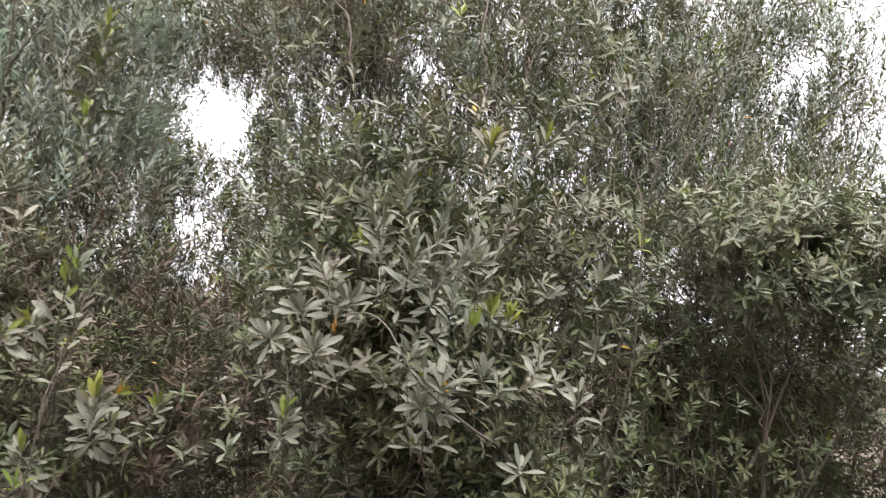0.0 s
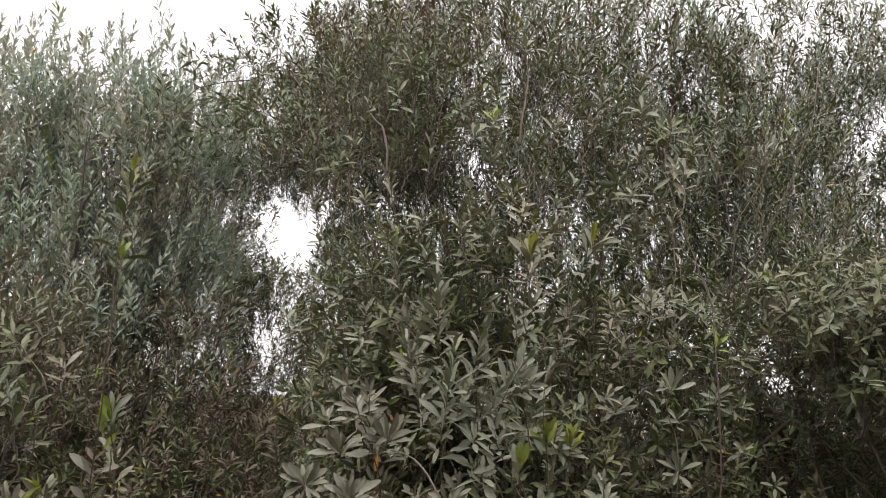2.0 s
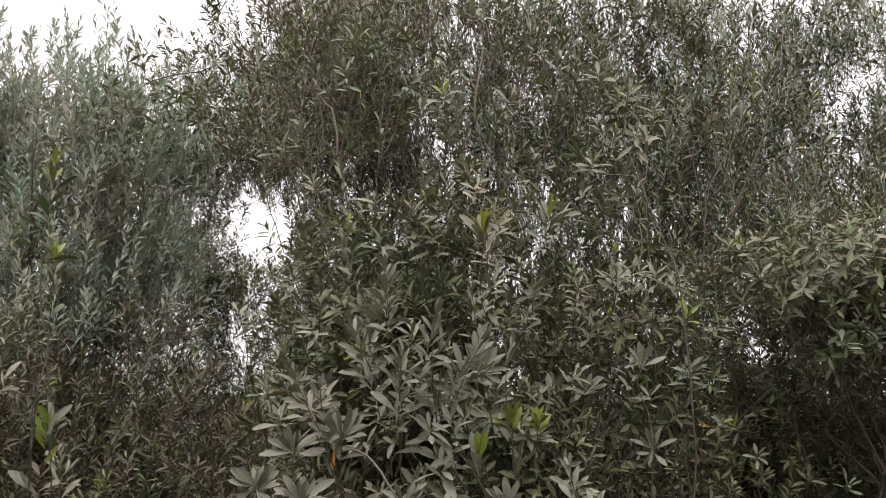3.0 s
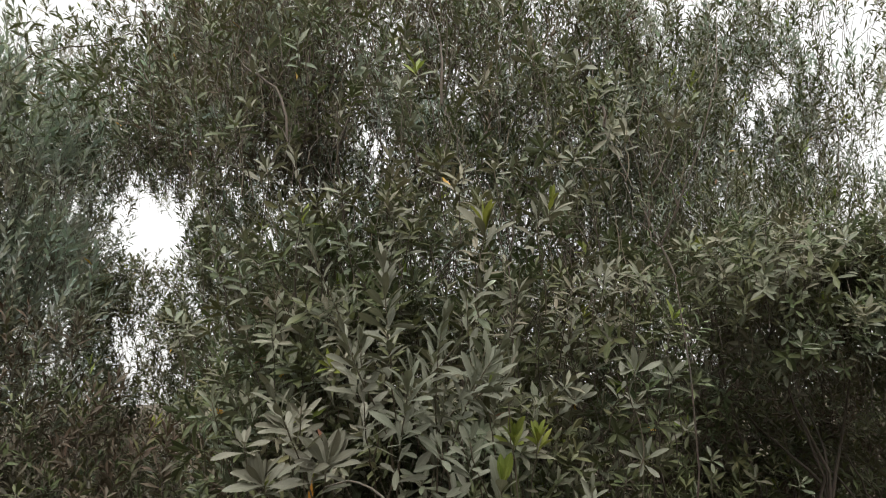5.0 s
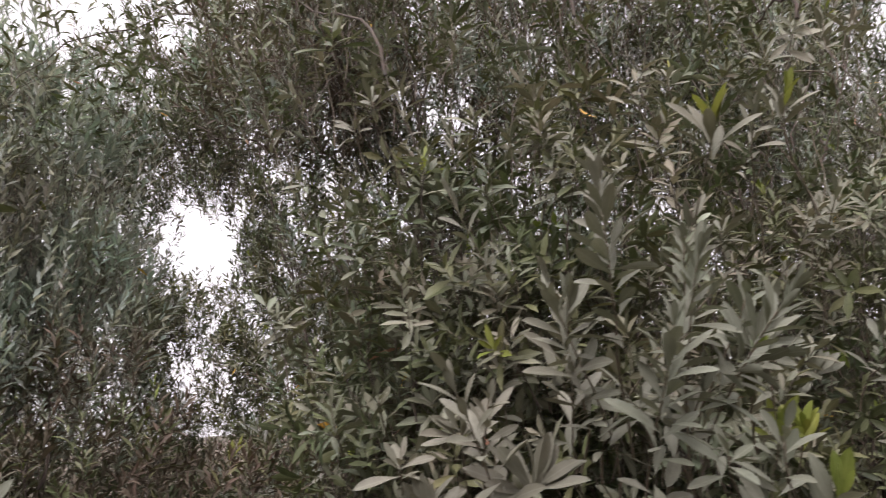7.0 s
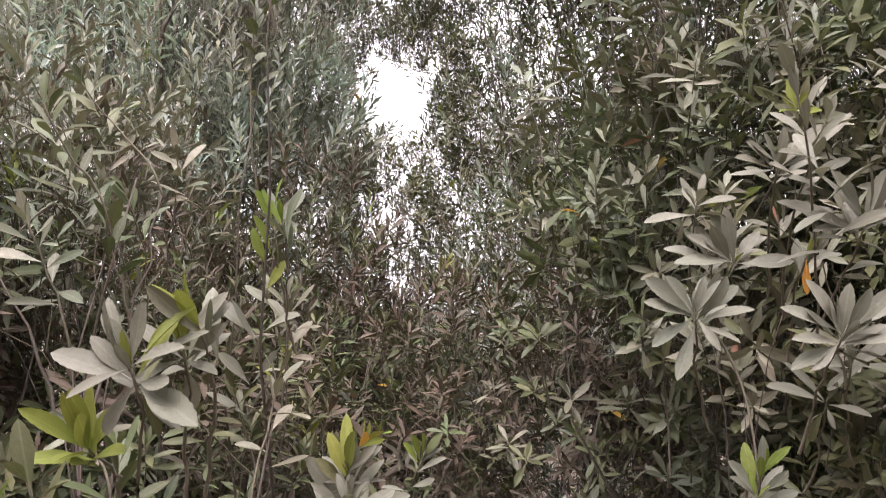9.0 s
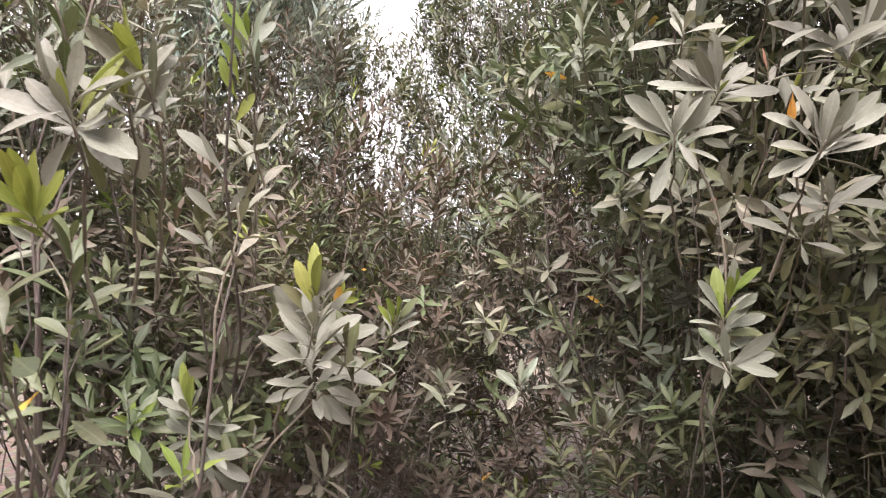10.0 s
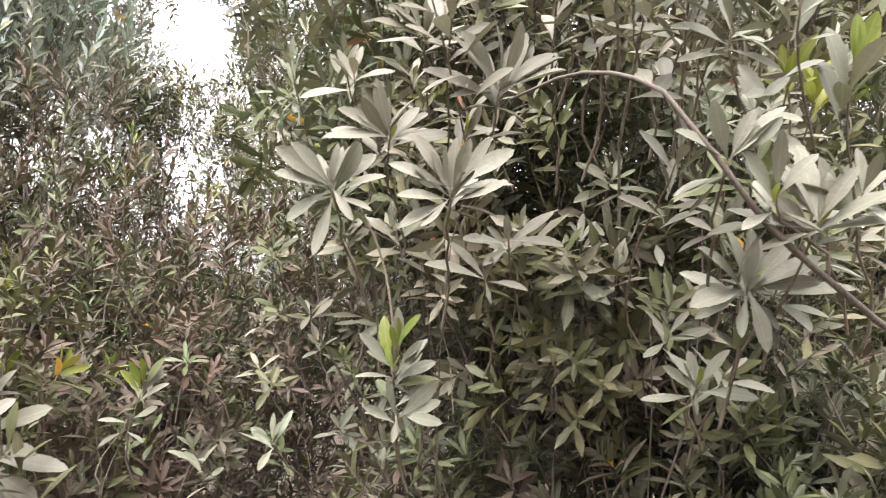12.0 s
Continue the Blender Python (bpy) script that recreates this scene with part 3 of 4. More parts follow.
front.nodes += list(arch[0, 2:12])
front.sprig(*(arch[0, 6] + [0.004, -0.006, 0.012]), fan=[(120, 46), (92, 50), (58, 40), (150, 42), (330, 44), (200, 34)])

twig = bend((-0.300, 1.700, 1.420), (-0.264, 1.676, 1.262), unit([0.45, -0.1, -0.7]), unit([0.02, -0.1, -1]), 10)
part("branch", mesh_of("branch", *tubes(twig, np.linspace(0.0016, 0.0012, 10)[None], 6), [TWIG]), front.thing, "thin pale hanging twig")

right_arm = Shrub("grey-green evergreen shrub with drooping sprigs", (0.62, 2.4, 0), 12)
right_arm.stems([(0.45, 2.1, 1.8), (0.6, 2.2, 1.6), (0.5, 2.05, 2.3), (0.75, 2.4, 2.0), (0.4, 2.2, 1.3)], 0.005, 1)
for row in (
    (0.279, 1.883, 2.005, "shoot", 0.058, 13),
    (0.284, 1.786, 2.010, "bud", 0.056, 10),
    (0.398, 2.107, 1.784, "shoot", 0.055, 12),
    (0.460, 2.010, 1.900, "shoot", 0.055, 13),
    (0.456, 2.056, 1.911, "rosette", 0.055, 9),
    (0.490, 2.017, 1.670, "shoot", 0.056, 11),
    (0.341, 1.610, 1.410, "rosette", 0.062, 9),
    (0.497, 1.928, 2.361, "rosette", 0.060, 11),
): right_arm.sprig(*row)
for row in (
    (0.039, 1.593, 1.549, "rosette", 0.060, 9), (0.083, 1.573, 1.540, "shoot", 0.060, 11),
    (0.130, 1.573, 1.495, "bud", 0.066, 9), (0.058, 1.594, 1.480, "rosette", 0.058, 8),
    (0.041, 1.692, 1.590, "shoot", 0.060, 12), (-0.008, 1.722, 1.605, "rosette", 0.060, 9),
    (0.115, 1.540, 1.400, "rosette", 0.060, 9), (0.021, 1.731, 1.274, "rosette", 0.056, 8),
    (0.277, 1.586, 1.215, "rosette", 0.062, 10), (0.393, 1.617, 1.360, "shoot", 0.062, 11),
    (0.211, 1.640, 1.384, "shoot", 0.058, 10), (0.307, 1.689, 1.450, "shoot", 0.060, 12),
): right_arm.sprig(*row)
right_arm.sprig(0.166, 1.760, 1.640, "long", 0.062, 18, (0.3, -0.15, 0.9))
right_arm.sprig(0.085, 1.780, 1.560, "shoot", 0.060, 12, (-0.2, -0.3, 0.85))
right_arm.sprig(0.185, 1.710, 1.400, fan=[(120, 50), (98, 56), (75, 52), (50, 48), (15, 60), (165, 62), (140, 55), (200, 40)])
right_arm.sprig(0.376, 2.024, 1.632, fan=[(148, 62), (120, 56), (75, 46), (17, 54), (45, 56), (214, 52), (95, 50)])
right_arm.sprig(0.504, 1.970, 1.690, fan=[(155, 50), (95, 60), (65, 55), (20, 60), (120, 52), (190, 44)])
right_arm.sprig(0.690, 2.281, 1.677, fan=[(97, 52), (60, 52), (11, 60), (140, 44), (200, 46), (35, 50)])
right_arm.sprig(0.536, 2.054, 1.490, fan=[(110, 54), (70, 58), (30, 62), (150, 55), (250, 40), (310, 46), (185, 48)])
for row in (
    (0.339, 2.15, 2.559, "shoot", 0.058, 12), (0.444, 2.05, 2.465, "rosette", 0.060, 11), (0.700, 2.25, 2.520, "rosette", 0.060, 10),
    (0.564, 2.10, 2.269, "shoot", 0.060, 12), (0.418, 2.05, 2.215, "rosette", 0.060, 10), (0.387, 2.05, 2.131, "rosette", 0.058, 9),
    (0.553, 2.20, 2.170, "shoot", 0.056, 11), (0.985, 2.40, 2.803, "shoot", 0.056, 12), (0.922, 2.50, 2.506, "shoot", 0.056, 12),
    (0.711, 2.30, 2.337, "shoot", 0.056, 12), (0.571, 2.15, 1.812, "rosette", 0.058, 10), (0.544, 2.10, 1.614, "rosette", 0.058, 9),
    (0.672, 2.30, 1.583, "rosette", 0.058, 9), (0.833, 2.50, 1.538, "rosette", 0.058, 9), (0.492, 2.05, 1.446, "rosette", 0.058, 8),
): right_arm.sprig(*row, (0.05, -0.3, 0.9))
right_arm.foliage([
    ((0.5, 2.3, 1.75), (0.3, 0.25, 0.35), 180), ((0.55, 2.35, 2.3), (0.4, 0.25, 0.4), 50), ((0.6, 2.5, 1.0), (0.4, 0.25, 0.45), 221),
], MID_LEAF, count=11, stem=0.055, size=0.056, width=0.27, spread=(88, 30), outward=0.7, upright=0.75, olive=0.48)

# lower growth behind the middle shrub
low_back = Shrub("low grey-green shrub with star-shaped leaf whorls", (-0.15, 2.8, 0), 13)
# duller leaves on these sprigs, shade put into their colour
low_back.plain, low_back.dull = GREY, 0.5
low_back.stems([(-0.4, 2.7, 1.1), (0.05, 2.5, 1.2), (0.2, 2.7, 1.0), (-0.5, 2.5, 1.5), (0.15, 2.45, 1.6)], 0.008)
for row in (
    (-0.384, 2.117, 1.649, "rosette", 0.058, 9), (-0.433, 2.097, 1.626, "rosette", 0.058, 9),
    (-0.523, 2.313, 1.391, "rosette", 0.054, 7), (-0.411, 2.610, 1.113, "rosette", 0.056, 9),
    (-0.503, 2.680, 1.170, "rosette", 0.056, 8), (-0.404, 2.700, 1.047, "rosette", 0.056, 9),
    (-0.580, 2.570, 0.960, "shoot", 0.056, 10), (-0.078, 2.348, 1.281, "rosette", 0.056, 8),
    (-0.090, 2.106, 1.210, "rosette", 0.056, 8), (0.024, 2.361, 1.145, "rosette", 0.058, 8),
    (0.041, 2.270, 0.995, "shoot", 0.056, 10), (0.220, 2.600, 0.965, "shoot", 0.056, 11),
    (0.120, 2.245, 1.493, "rosette", 0.060, 9), (0.210, 2.385, 1.556, "rosette", 0.058, 9),
    (-0.469, 2.300, 1.514, "shoot", 0.054, 10), (-0.449, 2.330, 1.585, "rosette", 0.054, 8),
): low_back.sprig(*row)
for row in (
    (-0.317, 2.134, 1.852, "shoot", 0.056, 11), (-0.349, 2.225, 1.905, "shoot", 0.055, 11),
    (-0.490, 2.350, 1.740, "shoot", 0.055, 11), (-0.420, 2.000, 1.610, "shoot", 0.058, 12),
    (-0.345, 2.005, 1.626, "shoot", 0.058, 11), (-0.248, 2.190, 1.820, "shoot", 0.056, 11),
    (-0.700, 2.900, 1.210, "rosette", 0.055, 8),
): low_back.sprig(*row)
low_back.sprig(-0.320, 2.181, 1.680, fan=[(62, 44), (120, 50), (30, 44)], odd={0: YELLOW})
for row in (
    (-0.524, 2.283, 1.388, "rosette", 0.056, 8), (-0.463, 2.336, 1.269, "rosette", 0.056, 9),
    (-0.106, 2.132, 1.275, "rosette", 0.056, 8), (0.012, 2.282, 1.241, "rosette", 0.056, 8),
): low_back.sprig(*row)
for row in (
    (-0.540, 2.42, 1.272, "rosette", 0.060, 9), (-0.601, 2.50, 1.143, "rosette", 0.060, 9), (-0.356, 2.30, 1.269, "rosette", 0.062, 9),
    (-0.285, 2.30, 1.135, "rosette", 0.062, 9), (-0.434, 2.50, 1.015, "rosette", 0.062, 9), (-0.259, 2.20, 1.069, "rosette", 0.060, 8),
    (-0.362, 2.40, 1.010, "rosette", 0.060, 9), (-0.276, 2.20, 1.271, "rosette", 0.060, 8), (-0.037, 2.20, 1.230, "rosette", 0.060, 8),
    (0.055, 2.20, 1.228, "rosette", 0.060, 9), (-0.495, 2.15, 1.073, "rosette", 0.060, 8), (-0.088, 2.10, 1.064, "shoot", 0.060, 11),
    (-0.555, 2.40, 1.132, "rosette", 0.058, 8), (-0.722, 2.40, 1.181, "rosette", 0.056, 8), (-0.919, 2.60, 1.313, "shoot", 0.056, 11),
    (-0.634, 2.20, 1.032, "shoot", 0.058, 11), (0.022, 1.95, 1.466, "rosette", 0.062, 10), (0.095, 2.10, 1.601, "rosette", 0.058, 9),
    (0.071, 2.00, 1.666, "rosette", 0.058, 9), (-0.016, 1.95, 1.428, "rosette", 0.058, 8),
): low_back.sprig(*row)
low_back.foliage([
    ((0.1, 2.8, 1.1), (0.45, 0.25, 0.5), 300), ((-0.3, 2.55, 1.7), (0.3, 0.25, 0.35), 234),
], MID_LEAF, count=11, stem=0.055, spread=(88, 30), outward=0.7, upright=0.65, olive=0.8)
# brown and olive leaves darken the hollow here in place of shade
low_back.foliage([((-0.4, 3.0, 1.15), (0.38, 0.25, 0.45), 260)], MID_LEAF, count=11, stem=0.055, spread=(88, 30), outward=0.7, upright=0.65, slots=(8, 1), olive=0.25)
low_back.foliage([((-0.2, 2.75, 0.5), (0.6, 0.35, 0.4), 260), ((-0.65, 2.85, 0.5), (0.3, 0.3, 0.35), 260)], MID_LEAF, count=11, stem=0.055, spread=(88, 30), outward=0.7, upright=0.65, slots=(8, 1), olive=0.2)

# the shrub beside the clearing with yellow-green buds
bud_shrub = Shrub("evergreen shrub with yellow-green leaf buds", (-1.05, 2.0, 0), 14)
bud_shrub.plain, bud_shrub.dull = GREY, 0.5
bud_shrub.stems([(-0.8, 1.7, 1.3), (-0.85, 1.85, 1.4), (-1.1, 2.2, 1.3), (-1.0, 1.7, 1.6), (-1.3, 2.0, 1.7), (-0.8, 2.2, 1.0), (-0.86, 1.5, 1.25), (-1.0, 1.65, 1.5), (-0.95, 1.4, 1.0)], 0.007)
for row in (
    (-0.700, 1.360, 1.415, "bud", 0.060, 7),
    (-0.750, 2.263, 1.100, "shoot", 0.055, 8),
    (-1.130, 2.000, 1.140, "shoot", 0.060, 12), (-0.950, 2.004, 1.444, "shoot", 0.058, 12),
    (-1.030, 1.580, 1.490, "shoot", 0.062, 13), (-1.098, 1.744, 1.703, "shoot", 0.060, 13),
    (-1.116, 2.490, 1.313, "bud", 0.055, 8), (-0.886, 2.300, 0.980, "shoot", 0.056, 11),
): bud_shrub.sprig(*row)
for row in (
    (-0.806, 2.305, 1.036, "shoot", 0.056, 11), (-1.324, 2.505, 1.042, "shoot", 0.056, 11),
    (-0.790, 1.692, 1.527, "bud", 0.055, 7), (-0.667, 1.732, 1.159, "shoot", 0.060, 12),
    (-0.900, 1.400, 1.250, "green", 0.060, 9), ): bud_shrub.sprig(*row)
bud_shrub.sprig(-0.886, 1.496, 1.168, "shoot", 0.062, 13, odd={6: YELLOW, 9: FRESH})
bud_shrub.sprig(-0.700, 1.690, 1.185, "shoot", 0.064, 24, (0.15, -0.45, 0.85), odd={k: PALE for k in range(24)})
for end in ((-0.86, 1.50, 1.26), (-0.80, 1.70, 1.31), (-1.0, 1.65, 1.51), (-0.85, 1.85, 1.41), (-0.95, 1.40, 1.01)):
    bud_shrub.sprig(*end, "shoot", 0.060, 11, (0.1, -0.2, 1.0))
bud_shrub.sprig(-0.738, 1.337, 1.388, fan=[(157, 60), (118, 50), (101, 46), (84, 42), (38, 62), (52, 60), (64, 52), (349, 70), (234, 45), (2, 48), (325, 44), (205, 40), (140, 44)], odd={5: FRESH, 6: FRESH})
# a tall shoot that ends in olive-green leaves
bud_shrub.sprig(-0.848, 1.790, 1.545, toward=(0.12, -0.22, 0.9), fan=[(100, 62), (82, 66), (93, 60, 40), (72, 56, 50), (110, 58, 55), (60, 48, 95), (30, 96, 150), (130, 82, 150), (112, 74, 165), (70, 66, 205), (50, 60, 230), (125, 62, 225), (62, 70, 270), (135, 60, 275)], odd={0: FRESH, 1: FRESH, 2: FRESH, 3: OLIVE, 4: FRESH, 5: FRESH})
# leafy shoots with yellow-green tips
bud_shrub.sprig(-0.712, 1.720, 1.238, toward=(0.22, -0.6, 0.65), fan=[(93, 70), (72, 68), (108, 58), (84, 53, 12), (58, 56, 24), (120, 56, 26), (128, 80, 54), (52, 68, 54), (168, 56, 74), (186, 58, 90), (201, 61, 108), (14, 80, 72), (4, 92, 96), (352, 87, 114), (24, 75, 84), (340, 85, 138), (310, 56, 144), (238, 53, 138), (215, 58, 156), (330, 73, 168), (196, 63, 168)], odd={0: FRESH, 1: FRESH, 2: FRESH, 3: FRESH, 5: OLIVE, 14: FRESH})
bud_shrub.sprig(-0.740, 2.230, 1.152, toward=(0.3, -0.2, 0.8), fan=[(76, 62), (101, 60), (55, 66), (36, 66, 25), (122, 52, 10), (20, 55, 60), (203, 50, 70), (340, 50, 80), (160, 48, 60)], odd={0: FRESH, 1: FRESH, 2: OLIVE, 4: FRESH})
bud_shrub.sprig(-0.835, 1.670, 1.110, toward=(0.1, -0.6, 0.7), fan=[(106, 54), (80, 56), (94, 46), (160, 48, 50), (200, 52, 55), (20, 48, 50), (345, 52, 55), (130, 44, 40), (50, 48, 45), (270, 40, 60), (300, 44, 60), (230, 44, 65), (200, 60, 95), (340, 60, 95), (215, 55, 115), (325, 56, 115), (170, 50, 88), (10, 55, 90), (250, 50, 120), (290, 50, 122)], odd={0: FRESH, 1: FRESH, 2: FRESH})
bud_shrub.sprig(-0.722, 1.372, 1.402, fan=[(146, 46), (62, 52), (82, 46), (40, 44), (104, 40), (350, 44), (210, 36)], odd={2: FRESH, 4: FRESH})
bud_shrub.sprig(-1.200, 2.090, 1.120, toward=(0, -0.5, 0.8), fan=[(100, 60), (70, 50), (150, 66), (200, 62), (20, 60), (340, 64), (125, 55), (45, 56), (230, 50)], odd={0: FRESH})
for row in (
    (-0.815, 1.400, 1.320, "green", 0.066, 12), (-0.785, 1.320, 1.285, "shoot", 0.062, 11),
    (-1.084, 1.698, 1.578, "shoot", 0.060, 12), (-1.070, 1.804, 1.559, "shoot", 0.058, 12),
    (-1.065, 1.904, 1.646, "shoot", 0.058, 12), (-1.042, 1.603, 1.628, "shoot", 0.060, 12),
    (-0.949, 1.787, 1.279, "shoot", 0.058, 12), (-0.998, 1.624, 1.291, "rosette", 0.058, 10),
    (-0.914, 1.845, 1.289, "shoot", 0.058, 12),
): bud_shrub.sprig(*row)
bud_shrub.foliage([
    ((-1.15, 2.1, 1.0), (0.36, 0.45, 0.42), 330), ((-1.45, 1.95, 1.25), (0.33, 0.4, 0.42), 360),
    ((-0.9, 1.7, 0.7), (0.3, 0.3, 0.36), 150), ((-1.8, 1.9, 1.2), (0.4, 0.5, 0.6), 286),
], MID_LEAF, fresh=0.05, count=11, stem=0.055, spread=(88, 30), outward=0.7, upright=0.65, olive=0.35, slots=(1, 8))

bud_shrub.foliage([((-1.5, 2.05, 1.6), (0.36, 0.4, 0.36), 420)], MID_LEAF, count=13, size=0.058, width=0.2, stem=0.13, spread=(62, 20), upright=1.1, slots=(0, 8), olive=0.2, fresh=0.03)
# brown leaf colour paints the shade of the hollow behind
bud_shrub.foliage([((-1.0, 2.6, 0.95), (0.35, 0.3, 0.45), 280)], MID_LEAF, count=11, stem=0.055, spread=(88, 30), outward=0.7, upright=0.65, slots=(8, 1), olive=0.25)

# two tall shoots with young green tops
bud_shrub.stems([(-0.78, 1.62, 1.93), (-0.92, 1.87, 1.78)], 0.004, 0)
for x, y, z, size, count in ((-0.780, 1.600, 2.020, 0.064, 22), (-0.920, 1.850, 1.880, 0.060, 26)):
    bud_shrub.sprig(x, y, z, "long", size, count, (0.05, -0.1, 1), odd={k: FRESH if k > count * 0.72 else OLIVE for k in range(count)})

# taller shrubs that close the view behind
left_tall = Shrub("tall feathery grey-green shrub with narrow leaves", (-2.1, 3.6, 0), 15)
left_tall.stems([(-2.0, 3.4, 2.7), (-2.4, 3.6, 2.6), (-1.7, 3.3, 2.3), (-1.5, 3.2, 1.7), (-2.8, 3.5, 2.4), (-3.2, 3.6, 2.2), (-1.9, 3.0, 2.9)], 0.016, 3)
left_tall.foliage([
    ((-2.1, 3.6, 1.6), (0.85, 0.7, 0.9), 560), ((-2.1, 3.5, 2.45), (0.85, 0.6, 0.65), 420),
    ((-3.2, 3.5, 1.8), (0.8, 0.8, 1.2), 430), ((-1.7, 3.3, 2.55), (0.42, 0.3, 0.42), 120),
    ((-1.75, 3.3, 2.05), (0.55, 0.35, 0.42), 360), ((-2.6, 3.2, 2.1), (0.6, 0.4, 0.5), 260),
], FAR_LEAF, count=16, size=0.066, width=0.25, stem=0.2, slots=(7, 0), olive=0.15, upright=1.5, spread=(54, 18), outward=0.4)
# low clumps coloured darker than the crown, as painted shade
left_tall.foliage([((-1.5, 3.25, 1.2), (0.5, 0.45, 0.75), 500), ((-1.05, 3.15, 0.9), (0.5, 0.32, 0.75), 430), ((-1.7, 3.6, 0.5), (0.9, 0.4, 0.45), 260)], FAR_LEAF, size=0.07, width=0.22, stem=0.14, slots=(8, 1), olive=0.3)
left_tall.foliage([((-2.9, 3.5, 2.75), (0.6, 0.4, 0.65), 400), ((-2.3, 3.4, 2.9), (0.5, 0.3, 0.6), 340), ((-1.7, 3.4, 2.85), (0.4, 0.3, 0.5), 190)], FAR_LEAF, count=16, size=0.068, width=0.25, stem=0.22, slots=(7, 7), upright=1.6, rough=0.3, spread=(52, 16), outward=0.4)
left_tall.foliage([((-1.5, 3.0, 1.25), (0.42, 0.3, 0.45), 400), ((-2.0, 2.95, 1.4), (0.5, 0.3, 0.5), 330)], FAR_LEAF, size=0.06, width=0.22, stem=0.1, slots=(8, 1), olive=0.25)

back_tall = Shrub("tall dense grey-green shrub with upright twigs", (0.1, 3.7, 0), 16)
back_tall.stems([(0.0, 3.4, 2.7), (0.3, 3.5, 3.4), (-0.3, 3.4, 2.9), (0.8, 3.7, 3.0), (-0.6, 3.2, 3.1), (1.0, 3.8, 2.6), (0.5, 3.6, 3.7), (-0.4, 3.6, 1.9), (1.5, 3.9, 3.0), (1.9, 3.8, 3.7), (2.4, 3.9, 3.3)], 0.018, 3)
back_tall.stems([(x, 3.05 + 0.25 * math.sin(7 * x), 2.9 + 0.3 * math.cos(5 * x)) for x in (-0.7, -0.45, -0.2, 0.1, 0.35, 0.6, 0.85, 1.1, 1.35)], 0.009, 3)
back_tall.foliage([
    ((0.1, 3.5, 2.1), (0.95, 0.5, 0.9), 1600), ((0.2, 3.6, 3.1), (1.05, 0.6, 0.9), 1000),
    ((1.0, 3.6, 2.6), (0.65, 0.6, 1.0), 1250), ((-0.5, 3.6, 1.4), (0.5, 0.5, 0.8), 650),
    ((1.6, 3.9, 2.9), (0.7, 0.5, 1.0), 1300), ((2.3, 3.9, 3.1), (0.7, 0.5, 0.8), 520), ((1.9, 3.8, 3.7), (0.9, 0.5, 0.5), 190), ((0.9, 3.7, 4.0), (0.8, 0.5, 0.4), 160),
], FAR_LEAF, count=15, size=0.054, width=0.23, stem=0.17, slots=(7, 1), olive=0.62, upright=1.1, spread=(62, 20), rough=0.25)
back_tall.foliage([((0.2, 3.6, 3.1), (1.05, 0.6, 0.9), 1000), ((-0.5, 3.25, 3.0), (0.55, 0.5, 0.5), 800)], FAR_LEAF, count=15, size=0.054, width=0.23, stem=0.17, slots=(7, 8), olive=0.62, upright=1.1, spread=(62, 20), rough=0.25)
# dark leaf colours under the crown imitate its shade
back_tall.foliage([((0.6, 3.6, 0.9), (0.9, 0.4, 0.8), 700), ((1.4, 3.8, 0.9), (0.9, 0.35, 0.95), 900)], FAR_LEAF, size=0.07, stem=0.14, slots=(1, 8), olive=0.5)
back_tall.foliage([((-1.2, 3.5, 2.75), (0.3, 0.2, 0.18), 120), ((-1.7, 5.3, 3.2), (0.4, 0.2, 0.22), 200)], FAR_LEAF, count=14, size=0.054, width=0.22, stem=0.14, upright=1.0, spread=(62, 20))
# its branch that droops into the open sky
droop = bend((-0.55, 3.25, 3.05), (-1.75, 3.1, 2.75), unit([-0.9, 0, 0.7]), unit([-0.6, -0.1, -0.8]), 14)
droop[0, 1:-1] += np.random.default_rng(6).normal(0, 0.012, (12, 3))
part("branch", mesh_of("branch", *tubes(droop, np.linspace(0.005, 0.001, 14)[None], 6), [BARK]), back_tall.thing)
back_tall.nodes += list(droop[0, 3:])
back_tall.foliage([((-1.3, 3.15, 3.0), (0.35, 0.15, 0.2), 46), ((-1.65, 3.1, 2.8), (0.25, 0.15, 0.2), 26)], FAR_LEAF, count=9, size=0.072, width=0.2, stem=0.14, upright=-0.1, outward=0.7)

right_low = Shrub("spreading grey-green shrub over a dark hollow", (1.35, 3.0, 0), 17)
right_low.plain, right_low.dull = GREY, 0.3
right_low.stems([(1.2, 2.75, 1.9), (1.6, 2.8, 1.9), (1.1, 2.9, 2.1), (1.9, 2.8, 1.7), (1.4, 3.0, 1.5)], 0.016, 3)
for row in (
    (1.219, 2.50, 2.448, "shoot", 0.056, 12), (0.890, 2.50, 2.079, "rosette", 0.058, 10), (0.943, 2.40, 1.971, "rosette", 0.060, 10),
    (1.001, 2.40, 1.885, "shoot", 0.060, 11), (1.137, 2.50, 1.968, "rosette", 0.060, 11), (1.157, 2.40, 1.768, "rosette", 0.060, 10),
    (1.234, 2.50, 1.931, "shoot", 0.060, 12), (0.883, 2.60, 1.837, "rosette", 0.056, 9), (1.302, 2.50, 1.792, "rosette", 0.060, 10),
    (1.122, 2.60, 2.134, "shoot", 0.056, 12), (1.350, 2.60, 2.112, "shoot", 0.056, 12), (0.989, 2.70, 1.424, "rosette", 0.058, 9),
    (1.218, 2.60, 1.352, "rosette", 0.058, 9), (1.179, 2.80, 1.345, "rosette", 0.058, 8),
): right_low.sprig(*row, (0.0, -0.4, 0.9))
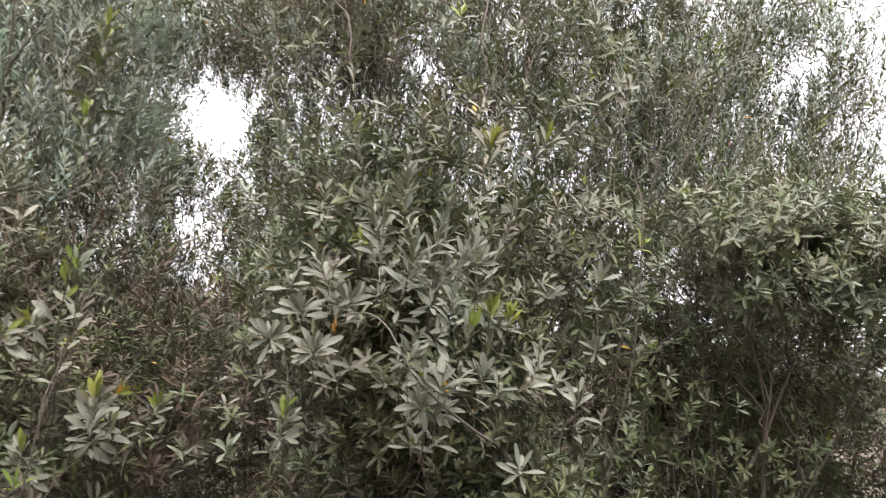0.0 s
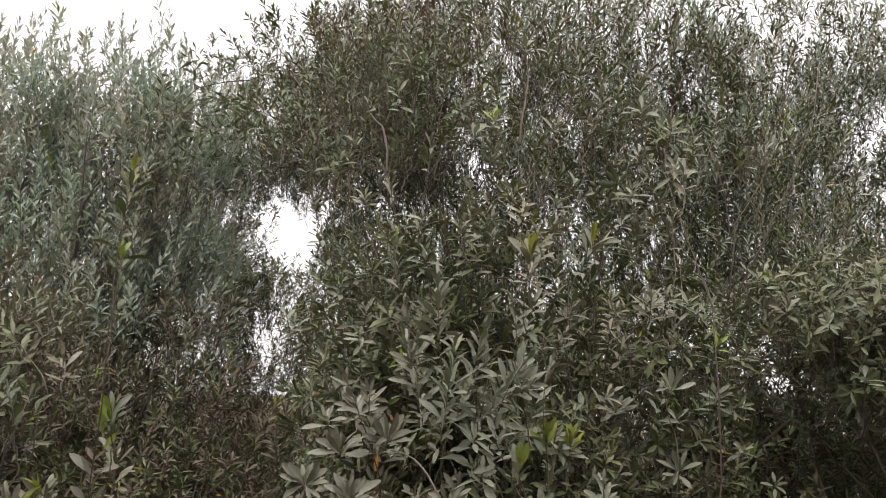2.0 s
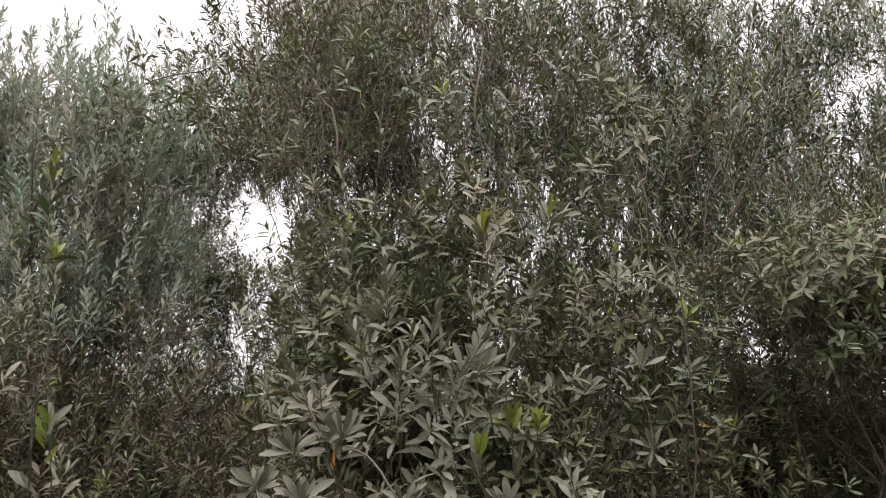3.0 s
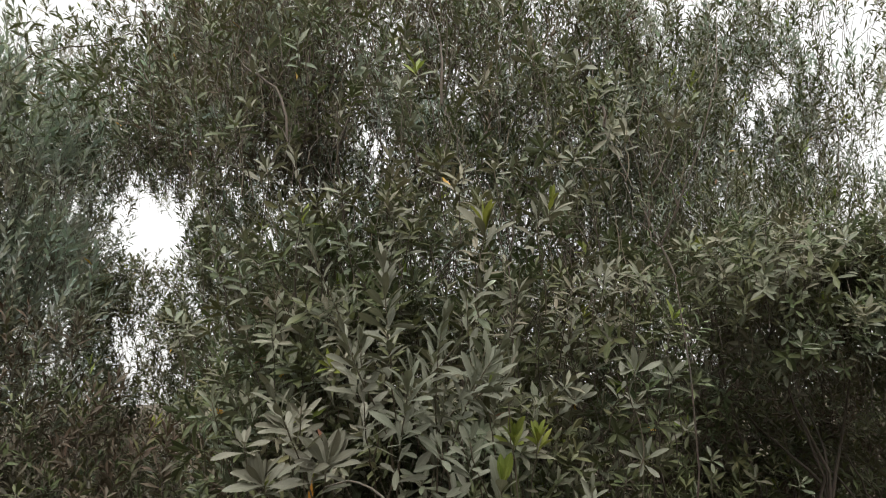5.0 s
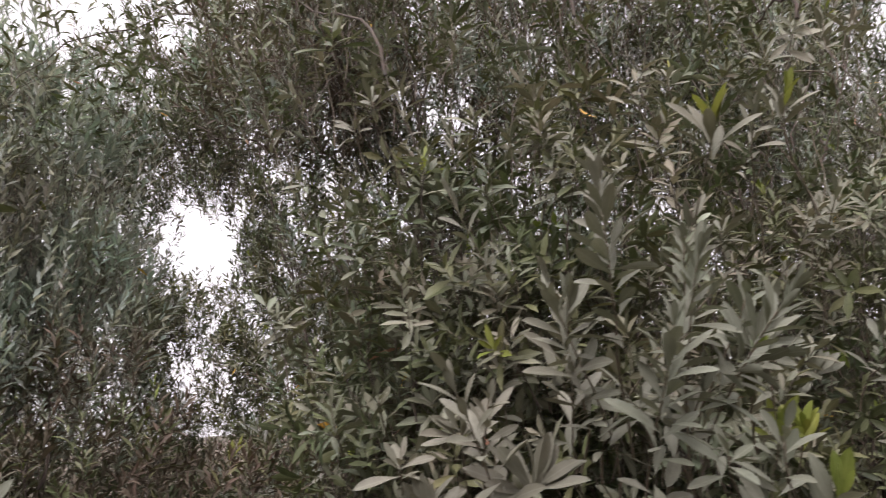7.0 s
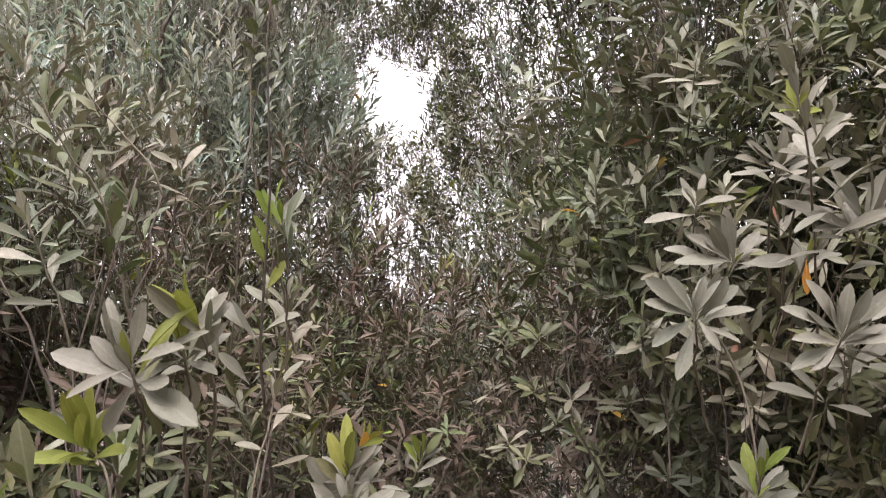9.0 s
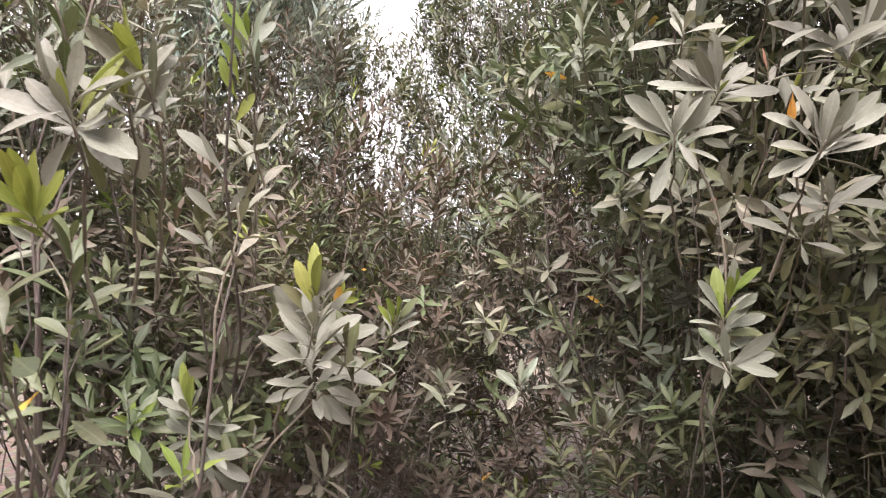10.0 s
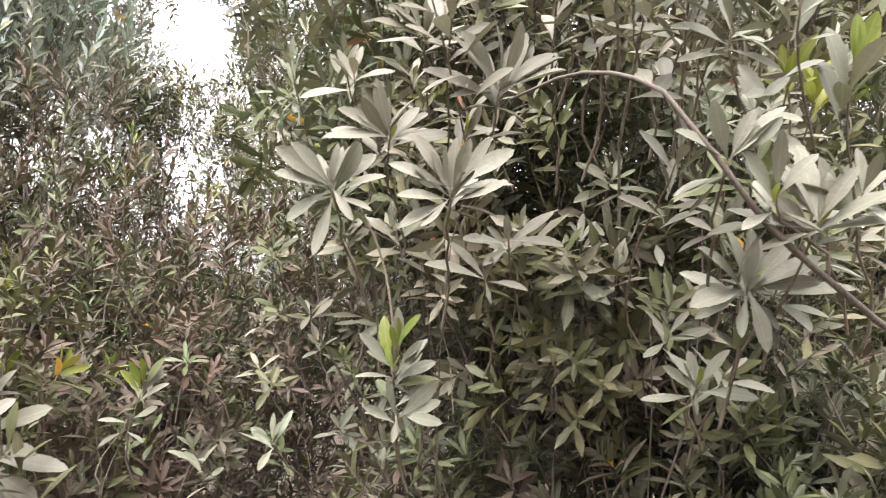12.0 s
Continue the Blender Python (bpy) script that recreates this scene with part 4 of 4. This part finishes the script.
right_low.foliage([
    ((1.5, 2.65, 2.02), (0.65, 0.35, 0.18), 320),
    ((1.3, 2.85, 1.92), (0.5, 0.5, 0.32), 460), ((1.85, 2.8, 1.9), (0.55, 0.5, 0.36), 600), ((2.5, 2.8, 1.5), (0.5, 0.5, 0.9), 676),
], MID_LEAF, count=11, stem=0.055, size=0.056, width=0.27, spread=(88, 30), outward=0.7, upright=0.65, olive=0.48)

# the hollow's clumps: its shade is partly painted by dark leaf colours
right_low.foliage([((1.35, 2.95, 1.2), (0.6, 0.25, 0.5), 300)], MID_LEAF, count=10, stem=0.05, size=0.056, width=0.26, spread=(84, 28), outward=0.7, upright=0.7, slots=(1, 1))
right_low.foliage([((2.0, 3.3, 1.0), (0.65, 0.3, 0.85), 460), ((1.3, 3.4, 0.9), (0.9, 0.3, 0.7), 620), ((1.4, 3.6, 1.45), (1.1, 0.3, 0.45), 700)], MID_LEAF, count=10, stem=0.055, spread=(88, 30), outward=0.7, upright=0.65, slots=(1, 8), olive=0.5)
right_low.foliage([((1.6, 3.35, 2.2), (0.9, 0.35, 0.35), 420)], FAR_LEAF, size=0.05, width=0.2, stem=0.15, upright=1.2, spread=(46, 14), olive=0.6)

right_back = Shrub("grey-green shrub standing against the pale sky", (2.6, 4.3, 0), 18)
right_back.stems([(2.2, 4.2, 2.6), (2.7, 4.3, 2.6), (3.2, 4.2, 2.4), (1.8, 4.4, 2.6)], 0.018, 3)
right_back.foliage([((3.6, 2.9, 1.2), (0.7, 0.9, 1.2), 480), ((2.2, 4.3, 2.0), (0.9, 0.6, 1.3), 1000), ((3.4, 4.2, 1.7), (0.9, 0.7, 1.0), 850), ((2.2, 4.1, 0.8), (1.2, 0.4, 0.8), 900)], FAR_LEAF)

far_left = Shrub("far grey-green shrub beside a gap of sky", (-3.2, 5.8, 0), 19)
far_left.stems([(-2.7, 5.3, 3.2), (-3.2, 5.8, 3.2), (-4.2, 6.2, 2.8), (-2.5, 5.4, 2.2)], 0.02, 3)
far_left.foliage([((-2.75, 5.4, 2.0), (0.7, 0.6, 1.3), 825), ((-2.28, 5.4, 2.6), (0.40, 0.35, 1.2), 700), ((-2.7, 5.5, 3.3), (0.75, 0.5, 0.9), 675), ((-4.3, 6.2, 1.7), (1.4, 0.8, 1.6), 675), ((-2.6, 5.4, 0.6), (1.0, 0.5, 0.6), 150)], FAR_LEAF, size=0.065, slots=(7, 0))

far_right = Shrub("far dense grey-green shrub behind the others", (0.2, 6.0, 0), 20)
far_right.stems([(-0.9, 5.3, 3.2), (-0.4, 5.6, 3.6), (0.6, 6.2, 3.0), (1.6, 6.2, 2.8), (-1.4, 5.3, 3.8)], 0.02, 3)
far_right.foliage([
    ((-0.85, 5.3, 2.3), (0.75, 0.6, 1.2), 1000), ((-1.38, 5.3, 2.7), (0.38, 0.3, 1.2), 560), ((-1.8, 5.6, 1.5), (0.5, 0.3, 0.75), 520), ((-1.85, 5.5, 2.25), (0.4, 0.3, 0.4), 300), ((-1.6, 5.3, 4.0), (1.0, 0.5, 0.7), 1200), ((0.6, 6.2, 1.0), (1.6, 0.8, 1.2), 550), ((3.4, 6.4, 1.3), (1.5, 0.8, 1.4), 700),
    ((-1.9, 6.6, 0.8), (0.8, 0.4, 0.9), 420), ((-0.3, 5.4, 0.6), (1.2, 0.5, 0.6), 450),
], FAR_LEAF, size=0.065)

# low masses in dark leaf colours, a backdrop with shade painted in
far_right.foliage([((0.3, 4.4, 1.55), (1.3, 0.4, 1.1), 1900), ((-0.9, 4.5, 1.0), (0.5, 0.35, 0.9), 420)], FAR_LEAF, size=0.06, width=0.24, slots=(1, 8), olive=0.4, rough=0.12)
far_right.foliage([((-1.3, 4.3, 0.8), (0.6, 0.4, 0.75), 420), ((2.2, 5.3, 1.45), (1.5, 0.4, 0.75), 800)], FAR_LEAF, size=0.085, slots=(1, 8), olive=0.5, rough=0.12)

# unseen shrubs added behind the clearing to keep the low light off it
rear = Shrub("unseen tall grey-green shrub added behind to block low light", (-0.9, -1.7, 0), 10)
rear.stems([(-1.2, -1.6, 2.4), (-0.5, -1.7, 2.6), (0.2, -1.7, 2.2), (-2.0, -1.4, 2.2), (-0.8, -1.5, 3.8), (-2.3, -0.4, 3.0)], 0.018, 3)
rear.foliage([((-0.9, -1.5, 1.8), (1.6, 0.6, 2.0), 1100), ((-2.2, -0.6, 1.8), (0.7, 1.0, 2.2), 800), ((-0.9, -1.3, 3.7), (1.8, 0.7, 1.5), 1000), ((-2.4, 0.7, 2.0), (0.5, 0.8, 1.8), 560)], FAR_LEAF, count=12, size=0.115, slots=(1, 1))

rear_side = Shrub("unseen grey-green shrub added beside to block low light", (1.6, -0.9, 0), 11)
rear_side.stems([(1.4, -1.1, 2.3), (1.8, -0.8, 2.4), (1.9, 0.3, 2.8), (1.5, -1.2, 3.6)], 0.018, 3)
rear_side.foliage([((1.4, -1.3, 1.9), (1.1, 0.6, 2.0), 860), ((2.1, 0.3, 1.8), (0.5, 1.2, 2.0), 1000), ((1.6, -0.8, 3.6), (0.9, 1.0, 1.3), 650)], FAR_LEAF, count=12, size=0.115, slots=(1, 1))
